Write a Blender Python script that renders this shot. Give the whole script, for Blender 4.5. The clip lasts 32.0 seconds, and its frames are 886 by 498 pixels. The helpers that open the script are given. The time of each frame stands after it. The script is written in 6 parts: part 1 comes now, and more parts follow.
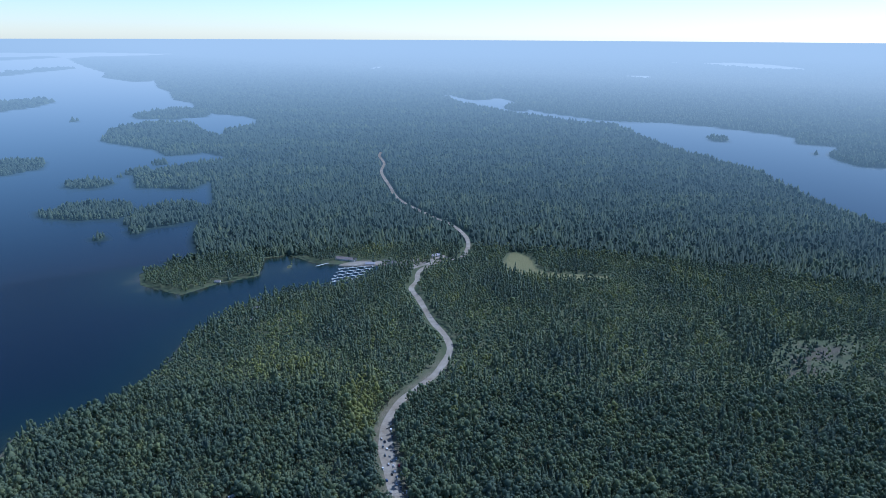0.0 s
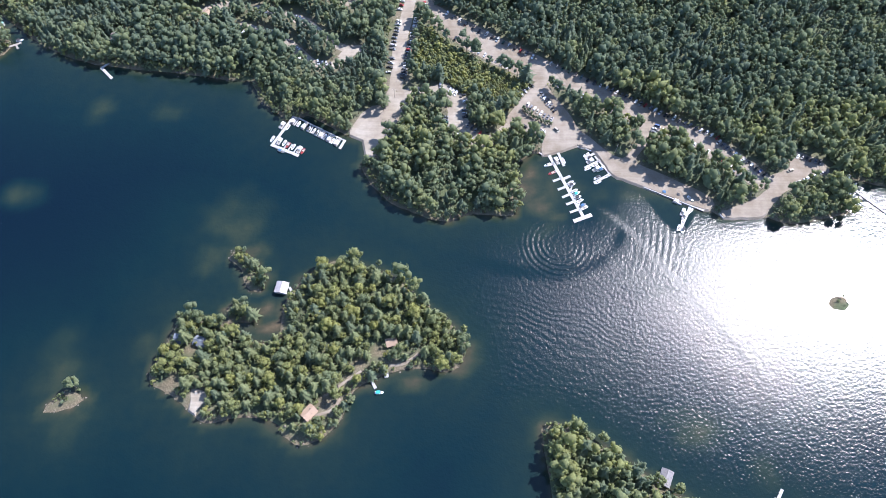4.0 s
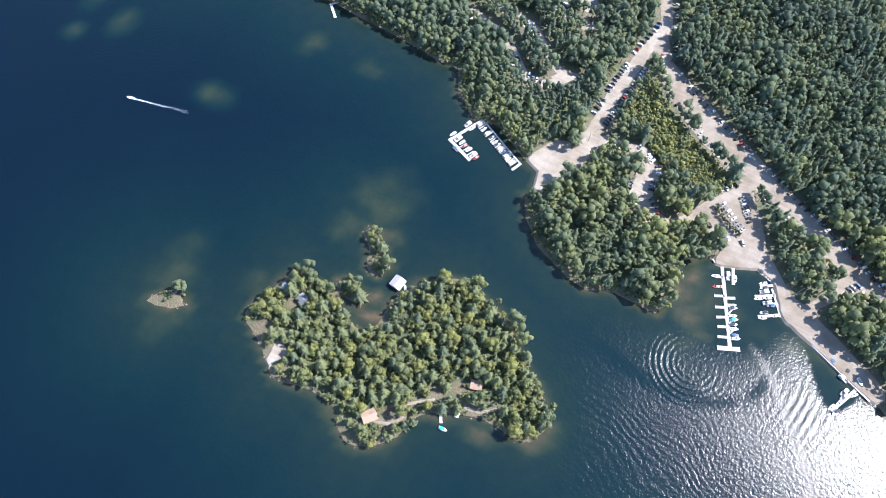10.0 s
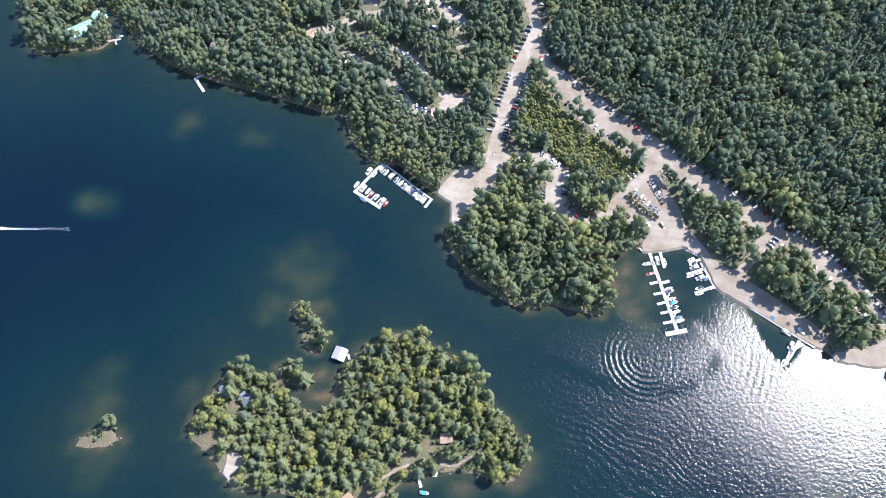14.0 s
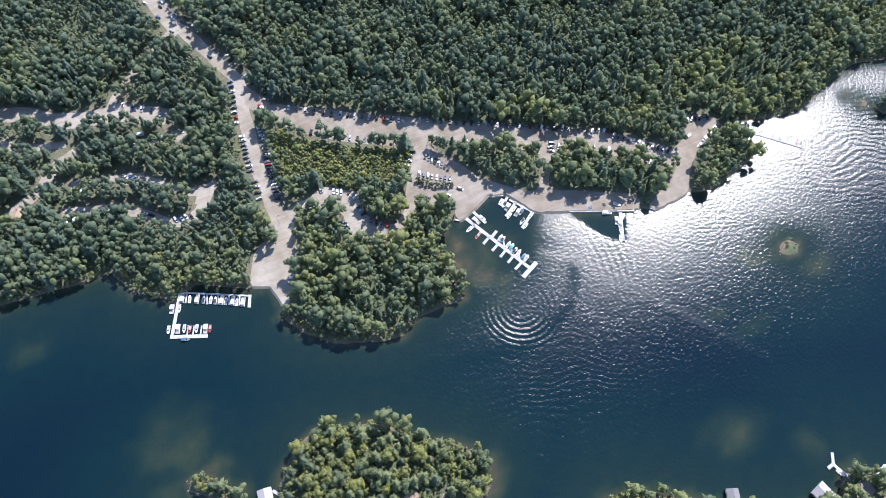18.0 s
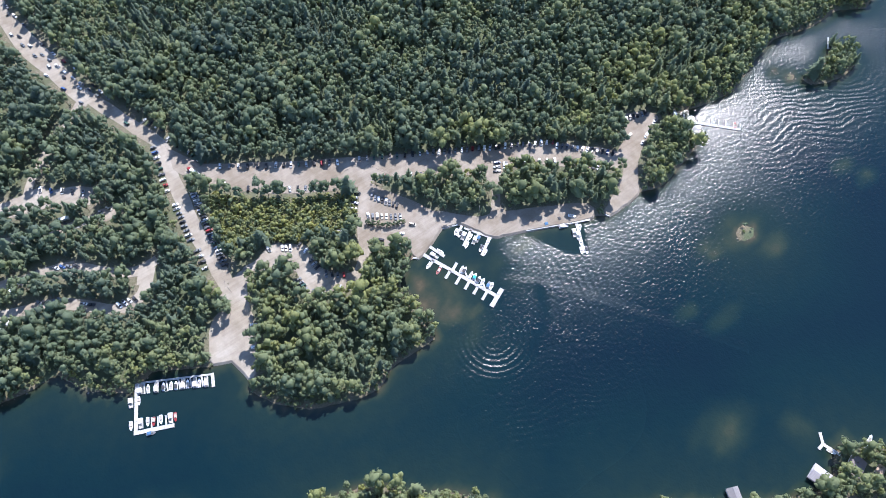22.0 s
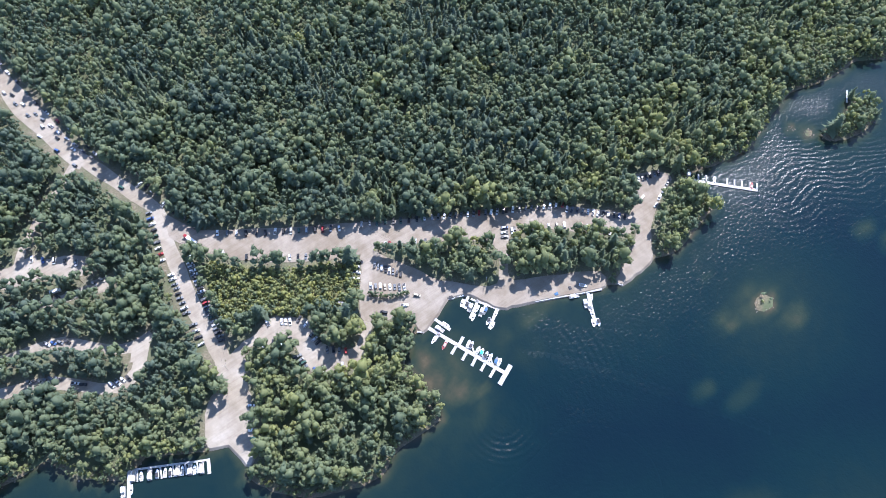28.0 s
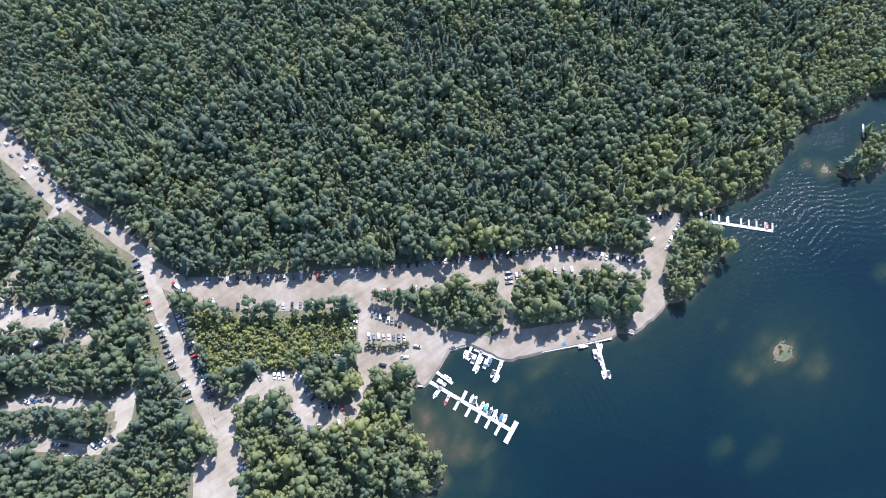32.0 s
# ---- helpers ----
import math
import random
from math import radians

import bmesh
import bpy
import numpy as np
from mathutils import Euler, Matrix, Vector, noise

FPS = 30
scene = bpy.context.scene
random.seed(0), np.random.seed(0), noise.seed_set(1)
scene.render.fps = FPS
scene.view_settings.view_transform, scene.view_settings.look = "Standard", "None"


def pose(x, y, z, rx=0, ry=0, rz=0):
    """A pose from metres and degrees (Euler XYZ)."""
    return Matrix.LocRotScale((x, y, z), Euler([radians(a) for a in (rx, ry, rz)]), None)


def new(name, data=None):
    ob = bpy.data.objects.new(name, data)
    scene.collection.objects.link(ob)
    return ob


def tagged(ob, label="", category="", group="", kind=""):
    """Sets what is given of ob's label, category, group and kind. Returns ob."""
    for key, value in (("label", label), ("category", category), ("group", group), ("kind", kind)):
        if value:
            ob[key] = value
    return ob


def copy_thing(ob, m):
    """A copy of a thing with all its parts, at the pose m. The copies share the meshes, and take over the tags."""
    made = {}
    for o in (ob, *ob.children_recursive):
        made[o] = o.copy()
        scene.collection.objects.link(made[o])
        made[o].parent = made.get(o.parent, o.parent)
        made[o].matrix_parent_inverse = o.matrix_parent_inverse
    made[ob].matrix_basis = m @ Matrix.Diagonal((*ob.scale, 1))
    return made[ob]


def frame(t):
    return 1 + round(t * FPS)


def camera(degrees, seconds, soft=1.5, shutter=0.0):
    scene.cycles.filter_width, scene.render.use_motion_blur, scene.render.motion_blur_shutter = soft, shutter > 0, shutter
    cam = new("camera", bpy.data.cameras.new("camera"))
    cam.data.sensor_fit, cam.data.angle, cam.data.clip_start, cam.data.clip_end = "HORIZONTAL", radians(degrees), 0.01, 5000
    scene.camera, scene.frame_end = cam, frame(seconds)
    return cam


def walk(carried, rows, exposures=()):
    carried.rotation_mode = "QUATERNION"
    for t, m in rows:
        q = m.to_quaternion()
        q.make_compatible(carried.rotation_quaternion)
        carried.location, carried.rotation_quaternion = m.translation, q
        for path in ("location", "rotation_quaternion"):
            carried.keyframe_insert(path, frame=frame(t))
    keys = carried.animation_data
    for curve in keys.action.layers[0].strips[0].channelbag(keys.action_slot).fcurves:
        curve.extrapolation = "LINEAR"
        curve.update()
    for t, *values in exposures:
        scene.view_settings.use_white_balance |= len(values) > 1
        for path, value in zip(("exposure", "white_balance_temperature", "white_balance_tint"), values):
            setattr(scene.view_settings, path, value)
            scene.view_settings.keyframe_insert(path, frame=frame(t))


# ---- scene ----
from math import cos, sin, pi, hypot

cam = camera(65.53, 32.0, soft=0.6)
walk(cam, [
    (0, pose(5.34, -32.74, 465.64, 72.669, -0.287, 0.533)),
    (0.5, pose(5.40, -29.10, 463.33, 69.066, -0.385, 0.553)),
    (1, pose(5.67, -24.68, 462.24, 62.660, -0.484, 0.573)),
    (1.5, pose(5.87, -20.56, 463.13, 55.940, -0.552, 0.589)),
    (2, pose(5.93, -16.64, 463.41, 49.250, -0.663, 0.612)),
    (2.5, pose(5.12, -11.98, 463.46, 42.465, -0.801, 0.599)),
    (3, pose(4.23, -8.12, 462.24, 35.772, -0.914, 0.570)),
    (3.5, pose(3.43, -7.21, 460.21, 29.427, -1.150, 0.614)),
    (5.5, pose(1.71, -2.34, 447.63, 25.207, -2.173, 13.482)),
    (6, pose(3.20, 0.48, 445.54, 25.226, -2.321, 28.448)),
    (6.5, pose(2.85, 5.77, 446.21, 25.172, -2.232, 28.996)),
    (7, pose(1.38, 10.13, 446.62, 25.234, -2.189, 27.718)),
    (7.5, pose(1.58, 14.12, 447.15, 25.383, -2.045, 27.671)),
    (8, pose(1.71, 18.07, 446.69, 25.525, -1.948, 27.710)),
    (8.5, pose(-0.94, 21.40, 446.55, 25.634, -2.017, 27.560)),
    (9, pose(-1.75, 26.44, 447.11, 25.596, -1.892, 27.533)),
    (9.5, pose(-2.41, 31.07, 447.34, 25.640, -1.747, 27.529)),
    (10, pose(-4.80, 35.80, 448.34, 25.546, -1.738, 27.473)),
    (10.5, pose(-7.05, 39.12, 448.06, 25.644, -1.827, 27.450)),
    (11, pose(-7.97, 42.90, 447.79, 25.745, -1.755, 27.449)),
    (11.5, pose(-10.67, 46.72, 447.45, 25.769, -1.852, 27.420)),
    (12, pose(-13.43, 50.86, 448.06, 25.717, -1.910, 27.387)),
    (12.5, pose(-16.03, 53.75, 448.04, 25.829, -2.012, 26.655)),
    (13, pose(-16.51, 58.24, 448.11, 25.961, -1.812, 24.432)),
    (13.5, pose(-18.45, 62.52, 448.90, 26.109, -1.538, 17.181)),
    (15.5, pose(-39.00, 73.57, 447.26, 26.841, -2.701, 7.267)),
    (16, pose(-40.33, 76.98, 447.21, 27.031, -2.619, 4.517)),
    (16.5, pose(-39.34, 82.54, 447.69, 27.160, -1.870, -5.783)),
    (17, pose(-39.28, 89.62, 448.94, 26.939, -1.259, -17.520)),
    (17.5, pose(-37.21, 95.06, 450.17, 26.626, -0.829, -23.131)),
    (18, pose(-37.41, 101.57, 450.60, 26.380, -0.858, -25.846)),
    (18.5, pose(-37.33, 108.73, 450.83, 26.064, -0.872, -30.790)),
    (19, pose(-36.91, 116.92, 451.74, 25.657, -0.973, -35.678)),
    (19.5, pose(-35.63, 121.21, 451.92, 25.581, -0.981, -36.283)),
    (20, pose(-33.71, 122.16, 450.87, 25.834, -0.742, -36.162)),
    (20.5, pose(-32.36, 124.82, 450.49, 25.963, -0.715, -36.105)),
    (21, pose(-31.25, 128.63, 450.36, 26.008, -0.782, -35.997)),
    (21.5, pose(-30.18, 132.10, 450.42, 26.098, -0.825, -36.048)),
    (22, pose(-27.48, 135.29, 450.61, 26.127, -0.751, -35.900)),
    (22.5, pose(-25.78, 139.08, 450.73, 26.153, -0.797, -35.876)),
    (23, pose(-23.63, 143.36, 451.22, 26.112, -0.832, -35.876)),
    (23.5, pose(-21.59, 146.89, 451.88, 26.137, -0.818, -35.896)),
    (24, pose(-19.14, 149.98, 451.51, 26.242, -0.756, -35.831)),
    (24.5, pose(-16.70, 153.80, 451.65, 26.236, -0.756, -35.819)),
    (25, pose(-14.38, 157.77, 452.25, 26.233, -0.753, -35.862)),
    (25.5, pose(-11.53, 161.24, 452.54, 26.254, -0.720, -35.800)),
    (27.5, pose(-0.11, 173.13, 453.73, 26.514, -0.286, -35.836)),
    (28, pose(1.54, 176.50, 453.56, 26.647, -0.318, -35.900)),
    (28.5, pose(4.78, 180.99, 453.50, 26.562, -0.323, -35.881)),
    (29, pose(7.30, 184.74, 452.45, 26.620, -0.314, -35.944)),
    (29.5, pose(8.85, 187.39, 450.15, 26.888, -0.301, -35.974)),
    (30, pose(10.54, 188.65, 448.11, 27.279, -0.171, -36.051)),
    (30.5, pose(13.89, 193.11, 447.28, 27.217, -0.137, -36.052)),
    (31, pose(15.59, 196.71, 446.33, 27.349, -0.177, -36.157)),
    (31.5, pose(17.85, 200.44, 445.33, 27.428, -0.201, -36.202)),
    (32, pose(20.04, 203.66, 443.49, 27.606, -0.196, -36.178)),
], exposures=[
    (0, -0.18, 4800, 12), (1, 0.42, 5020, 21), (2, 1.05, 5350, 26), (3.5, 1.12, 5950, 21), (5.5, 1.27, 5950, 17), (6, 1.50, 5750, 18), (7, 1.52, 5850, 16),
    (8, 1.34, 5950, 17), (9, 1.34, 6000, 17), (13, 1.32, 6050, 18), (17, 1.04, 6000, 18), (18, 1.00, 5950, 17), (20, 1.02, 5900, 17), (25, 1.20, 5850, 17), (28, 1.22, 5800, 18), (32, 1.20, 5830, 17)])

# ---- light ----
SUN_AZ, SUN_EL = radians(34), radians(51)
sun_dir = Vector((cos(SUN_EL) * cos(SUN_AZ), cos(SUN_EL) * sin(SUN_AZ), sin(SUN_EL)))
world = bpy.data.worlds.new("sky")
scene.world = world
world.use_nodes = True
wn = world.node_tree
sky = wn.nodes.new("ShaderNodeTexSky")
sky.sky_type, sky.sun_disc = "NISHITA", False
sky.sun_elevation, sky.sun_rotation = SUN_EL, pi / 2 - SUN_AZ
sky.altitude, sky.air_density, sky.dust_density, sky.ozone_density = 400, 1.0, 0.2, 1.6
wn.links.new(sky.outputs[0], wn.nodes["Background"].inputs[0])
wn.nodes["Background"].inputs[1].default_value = 0.15
lamp = bpy.data.lights.new("sun", "SUN")
lamp.energy, lamp.angle, lamp.color = 4.4, radians(0.53), (1.0, 0.96, 0.90)
sun_ob = new("sun", lamp)
sun_ob.rotation_euler = sun_dir.to_track_quat("Z", "Y").to_euler()


# ---- plan ----
def smooth_line(pts, closed=True, step=6.0):
    """A Catmull-Rom line through the plan's corners."""
    p = np.array(pts, float)
    n, out = len(p), []
    for i in range(n if closed else n - 1):
        a, b, c, d = (p[(i + k) % n] if closed else p[min(max(i + k, 0), n - 1)] for k in (-1, 0, 1, 2))
        m = int(min(max(np.linalg.norm(c - b) / step, 1), 6))
        for k in range(m):
            s = k / m
            out.append(0.5 * (2 * b + (c - a) * s + (2 * a - 5 * b + 4 * c - d) * s * s + (3 * b - a - 3 * c + d) * s ** 3))
    if not closed:
        out.append(p[-1])
    return np.array(out)


def edge_distance(x, y, line, closed=True):
    """Distance to a line, and for closed ones whether each place lies inside."""
    best, inside = np.full(x.shape, 1e12), np.zeros(x.shape, bool)
    for i in range(len(line) if closed else len(line) - 1):
        ax, ay = line[i]
        bx, by = line[(i + 1) % len(line)]
        ex, ey = bx - ax, by - ay
        s = np.clip(((x - ax) * ex + (y - ay) * ey) / (ex * ex + ey * ey + 1e-9), 0, 1)
        best = np.minimum(best, (x - ax - s * ex) ** 2 + (y - ay - s * ey) ** 2)
        if closed and ay != by:
            cross = (ay > y) != (by > y)
            inside ^= cross & (x < ex * (y - ay) / ey + ax)
    return np.sqrt(best), inside


def signed(x, y, line):
    d, inside = edge_distance(x, y, line)
    return np.where(inside, d, -d)


def blob(cx, cy, a, b, turn=0.0, rough=0.18, n=26):
    """An uneven oval."""
    out = []
    for i in range(n):
        q = 2 * pi * i / n
        r = 1 + rough * (noise.noise((cx * 0.1 + 1.7 * cos(q), cy * 0.1 + 1.7 * sin(q), 3.1)) * 1.6)
        u, v = a * r * cos(q), b * r * sin(q)
        out.append((cx + u * cos(turn) - v * sin(turn), cy + u * sin(turn) + v * cos(turn)))
    return np.array(out)


coast_far = [(-70000, 14500), (-14000, 15500), (-8200, 17000), (-6300, 16300), (-6600, 15000), (-7239, 14087), (-7062, 13119), (-5201, 10077), (-4081, 8405), (-3714, 7546), (-3072, 6872), (-2987, 7139), (-2564, 6168), (-2302, 5751), (-1997, 5054), (-1778, 4809), (-1555, 4307), (-1414, 4156), (-1205, 4047), (-1079, 3886), (-1014, 3612), (-1113, 3429), (-1070, 3230), (-1176, 3323), (-1377, 3690), (-1630, 3678), (-1683, 3402), (-1542, 3013), (-1220, 2808), (-1103, 2647), (-992, 2746), (-777, 2558), (-662, 2526), (-773, 2621), (-893, 2530), (-1000, 2411), (-1054, 2236), (-980, 2078), (-792, 2059), (-776, 2180), (-666, 1869), (-643, 1684), (-593, 1502), (-544, 1400), (-570, 1308), (-621, 1278), (-588, 1207), (-491, 1158), (-440, 1223), (-374, 1267), (-392, 1380), (-346, 1405), (-280, 1352), (-200, 1339), (-119, 1359), (-166, 1252), (-206, 1219)]
coast_west = [(-245, 1196), (-292, 1186), (-322, 1156), (-352, 1113), (-380, 1074), (-411, 968), (-407, 889), (-413, 833), (-440, 749), (-498, 705), (-516, 679), (-507, 641), (-471, 567), (-426, 486), (-382, 447), (-343, 418), (-317, 405), (-289, 397), (-252, 393), (-216, 390), (-174, 384), (-157, 385), (-146, 363), (-122, 344), (-111, 346), (-106, 350), (-70, 329), (-68, 331), (-58, 326), (-57, 322), (-53, 307), (-59, 301), (-49, 283), (-32, 266), (-1, 253), (12, 251), (28, 259), (64, 258), (63, 277), (65, 305), (80, 317)]
coast_marina = [(85, 317), (89, 315), (116, 327), (132, 320), (144, 300), (164, 289), (166, 288), (211, 267), (213, 268), (224, 261), (239, 261), (254, 263), (276, 256), (302, 262), (324, 267), (325, 278), (322, 293), (328, 301), (361, 292), (390, 289), (427, 301), (458, 308), (497, 298), (528, 299), (553, 285), (700, 330), (900, 300), (1400, 200), (5000, -500), (60000, 0), (60000, 90000), (-70000, 90000)]
lake_east = [(-18, 5633), (26, 5140), (214, 4657), (437, 4227), (660, 3895), (795, 3774), (887, 3706), (928, 3340), (965, 2926), (1035, 2651), (1098, 2432), (1099, 2171), (1088, 1936), (1117, 1661), (1197, 1204), (2318, 2508), (1625, 2506), (1533, 2596), (1559, 2790), (1699, 2987), (1579, 3096), (1652, 3276), (1559, 3469), (1265, 3798), (917, 3909), (705, 4180), (536, 4495), (413, 5305), (193, 5151)]
island_main = [(-189, 124), (-184, 145), (-179, 159), (-177, 170), (-164, 170), (-149, 168), (-138, 161), (-125, 154), (-109, 152), (-105, 157), (-105, 166), (-105, 179), (-98, 195), (-84, 210), (-74, 216), (-59, 217), (-42, 210), (-26, 204), (-14, 193), (-2, 181), (10, 174), (26, 155), (25, 145), (17, 134), (-1, 135), (-16, 135), (-28, 131), (-40, 126), (-52, 117), (-54, 109), (-56, 101), (-68, 87), (-84, 82), (-94, 88), (-98, 96), (-110, 99), (-128, 99), (-146, 95), (-156, 102), (-171, 113)]
islet_north = [(-149, 223), (-142, 223), (-130, 215), (-120, 201), (-120, 190), (-133, 193), (-139, 208), (-149, 216)]
islet_south = [(-146, 176), (-135, 182), (-125, 172), (-119, 164), (-128, 166), (-141, 167)]
island_southeast = [(75, 99), (86, 100), (107, 91), (141, 69), (165, 53), (200, 38), (212, 38), (227, 48), (235, 46), (260, 24)] + [(330, -60), (250, -110), (150, -60), (95, -10)]
island_northeast = [(444, 265), (450, 253), (476, 246), (498, 251), (501, 266), (489, 273), (473, 265)]
island_west = [(-465, 461), (-422, 462), (-404, 458), (-380, 432), (-367, 416), (-371, 406), (-391, 400), (-429, 395)]
isles = [(-1147, 2108, 75, 59), (-1075, 2325, 45, 61), (-1100, 2230, 9, 23), (-1067, 2488, 26, 34), (-961, 1774, 117, 98), (-742, 1746, 92, 134), (-1094, 1760, 11, 18), (-819, 1520, 14, 23), (-758, 1588, 21, 33), (-1587, 2364, 127, 171), (-2903, 4479, 225, 451), (-2925, 4931, 41, 147), (-2046, 3758, 12, 75), (-5109, 8664, 136, 996), (-4956, 7859, 60, 312), (-8014, 13058, 567, 1123), (-1608, 4135, 204, 298), (-326, 1328, 6, 15), (-575, 1332, 14, 24), (1265, 3206, 51, 73), (1516, 2789, 8, 42), (462, 4625, 89, 203)]
far_lakes = [(4856, 11528, 552, 1510), (2201, 8227, 175, 339), (-1025, 10084, 56, 507), (4005, 12339, 102, 501)]
rocks = [(-241, 108, 12, 6), (297, 191, 8, 6), (438, 272, 5, 4), (430, 283, 3, 3)]
shoals = [(-249, 121, 30, 55), (-235, 100, 30, 35), (-148, 244, 40, 45), (-164, 214, 18, 25), (-221, 349, 22, 14), (-274, 351, 16, 22), (-426, 294, 14, 20), (-464, 319, 14, 35), (-456, 266, 10, 12), (177, 97, 38, 22), (219, 69, 20, 20), (292, 193, 40, 30), (265, 200, 16, 12), (404, 188, 14, 10), (75, 289, 45, 50), (92, 286, 60, 40), (-315, 267, 20, 14), (-193, 147, 25, 18), (-432, 901, 30, 20), (156, 280, 60, 12)]

mainland = np.array(coast_far + coast_west + coast_marina, float)
LANDS = [smooth_line(p) for p in (island_main, islet_north, islet_south, island_southeast, island_northeast, island_west)]
LANDS += [blob(x, y, a, b) for x, y, a, b in isles] + [blob(x, y, a, b, 0.3, 0.3) for x, y, a, b in rocks]
LAKES = [smooth_line(lake_east)] + [blob(x, y, a, b) for x, y, a, b in far_lakes]

pond = smooth_line([(201, 23), (213, 21), (223, 11), (238, 7), (252, -6), (246, -23), (221, -21), (200, -8), (189, 8), (192, 18)])


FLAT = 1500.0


def land_edge(x, y):
    """Metres inland (negative over water)."""
    sd = signed(x, y, mainland)
    for p in LAKES:
        sd = np.minimum(sd, -signed(x, y, p))
    for p in LANDS:
        lo, hi = p.min(0) - 400, p.max(0) + 400
        near = (x > lo[0]) & (x < hi[0]) & (y > lo[1]) & (y < hi[1])
        if near.any():
            sd[near] = np.maximum(sd[near], signed(x[near], y[near], p))
    sd = np.minimum(sd, -signed(x, y, pond))
    return sd


def waves(x, y, scale, seed):
    """Smooth uneven field between about -1 and 1, from a sum of sines."""
    rng = np.random.default_rng(seed)
    out = np.zeros_like(x)
    for k in range(7):
        q, ph, s = rng.uniform(0, 2 * pi), rng.uniform(0, 2 * pi), rng.uniform(0.6, 1.9) / scale
        out += np.sin((x * cos(q) + y * sin(q)) * s * 2 * pi + ph)
    return out / 3.5


def smoothstep(v):
    v = np.clip(v, 0, 1)
    return v * v * (3 - 2 * v)


def ground_height(x, y, sd):
    shore = np.where(sd > 0, 1.3 * smoothstep(sd / 7.0), np.maximum(sd * 0.22, -6.0))
    hill = smoothstep((y - 640) / 700) * smoothstep((sd - 30) / 250) * (9 + 9 * waves(x, y, 900, 5))
    far = np.hypot(x - 5, y + 33)
    hill *= smoothstep((FLAT - 50 - far) / 350)
    return shore + np.where(sd > 0, hill, 0) - 9 * smoothstep((far - FLAT - 30) / 60)


def axis_lines(parts):
    out = []
    for a, b, s in parts:
        out += list(np.arange(a, b, s))
    return np.array(out + [parts[-1][1]], float)


def sheet(name, xs, ys, z_of, material):
    """A sheet over a grid of lines."""
    X, Y = np.meshgrid(xs, ys)
    co = np.stack([X.ravel(), Y.ravel(), z_of(X, Y).ravel()], 1)
    nx, ny = len(xs), len(ys)
    i = np.arange(nx * ny).reshape(ny, nx)
    quads = np.stack([i[:-1, :-1], i[:-1, 1:], i[1:, 1:], i[1:, :-1]], -1).reshape(-1, 4)
    return raw_mesh(name, co, quads, material, True)


def raw_mesh(name, co, faces, material, shade=False):
    me = bpy.data.meshes.new(name)
    k = faces.shape[1]
    me.vertices.add(len(co))
    me.vertices.foreach_set("co", np.ascontiguousarray(co, np.float32).ravel())
    me.loops.add(faces.size)
    me.loops.foreach_set("vertex_index", np.ascontiguousarray(faces, np.int32).ravel())
    me.polygons.add(len(faces))
    me.polygons.foreach_set("loop_start", np.arange(0, faces.size, k, dtype=np.int32))
    me.polygons.foreach_set("use_smooth", np.full(len(faces), shade))
    me.update(calc_edges=True)
    me.materials.append(material)
    return new(name, me)


def attribute(ob, name, values):
    ob.data.attributes.new(name, "FLOAT", "POINT").data.foreach_set("value", np.ascontiguousarray(values, np.float32).ravel())


# ---- materials ----
class Mat:
    """A node material, built node by node."""

    def __init__(self, name, rough=0.8, metal=0.0, spec=0.5):
        self.m = bpy.data.materials.new(name)
        self.m.use_nodes = True
        self.t = self.m.node_tree
        self.b = self.t.nodes["Principled BSDF"]
        self.b.inputs["Roughness"].default_value = rough
        self.b.inputs["Metallic"].default_value = metal
        self.b.inputs["Specular IOR Level"].default_value = spec

    def node(self, kind, **kw):
        n = self.t.nodes.new(kind)
        for k, v in kw.items():
            n.inputs[k.replace("_", " ")].default_value = v
        return n

    def link(self, a, b):
        self.t.links.new(a, b)

    def noise(self, scale, detail=4.0, rough=0.6, coord="Object"):
        n = self.node("ShaderNodeTexNoise", Scale=scale, Detail=detail, Roughness=rough)
        self.link(self.t.nodes.get("Texture Coordinate", None) and self.t.nodes["Texture Coordinate"].outputs[coord] or self.t.nodes.new("ShaderNodeTexCoord").outputs[coord], n.inputs["Vector"])
        return n.outputs["Fac"]

    def value(self, attr):
        n = self.t.nodes.new("ShaderNodeAttribute")
        n.attribute_name = attr
        return n.outputs["Fac"]

    def ramp(self, fac, stops):
        n = self.t.nodes.new("ShaderNodeValToRGB")
        e = n.color_ramp.elements
        while len(e) < len(stops):
            e.new(0.5)
        for el, (p, c) in zip(e, stops):
            el.position, el.color = p, (*c, 1)
        self.link(fac, n.inputs[0])
        return n.outputs[0]

    def mix(self, fac, a, b, mode="MIX"):
        n = self.t.nodes.new("ShaderNodeMix")
        n.data_type, n.blend_type = "RGBA", mode
        for v, i in ((fac, 0), (a, 6), (b, 7)):
            if isinstance(v, (int, float)):
                n.inputs[i].default_value = v
            elif isinstance(v, tuple):
                n.inputs[i].default_value = (*v, 1)
            else:
                self.link(v, n.inputs[i])
        return n.outputs[2]

    def math(self, op, a, b=0.0, c=0.0):
        n = self.t.nodes.new("ShaderNodeMath")
        n.operation = op
        for v, i in ((a, 0), (b, 1), (c, 2)):
            if isinstance(v, (int, float)):
                n.inputs[i].default_value = v
            else:
                self.link(v, n.inputs[i])
        return n.outputs[0]

    def color(self, socket):
        if isinstance(socket, tuple):
            self.b.inputs["Base Color"].default_value = (*socket, 1)
        else:
            self.link(socket, self.b.inputs["Base Color"])
        return self

    def bump(self, height, strength=0.5, distance=0.1):
        n = self.node("ShaderNodeBump", Strength=strength, Distance=distance)
        self.link(height, n.inputs["Height"])
        self.link(n.outputs[0], self.b.inputs["Normal"])
        return self


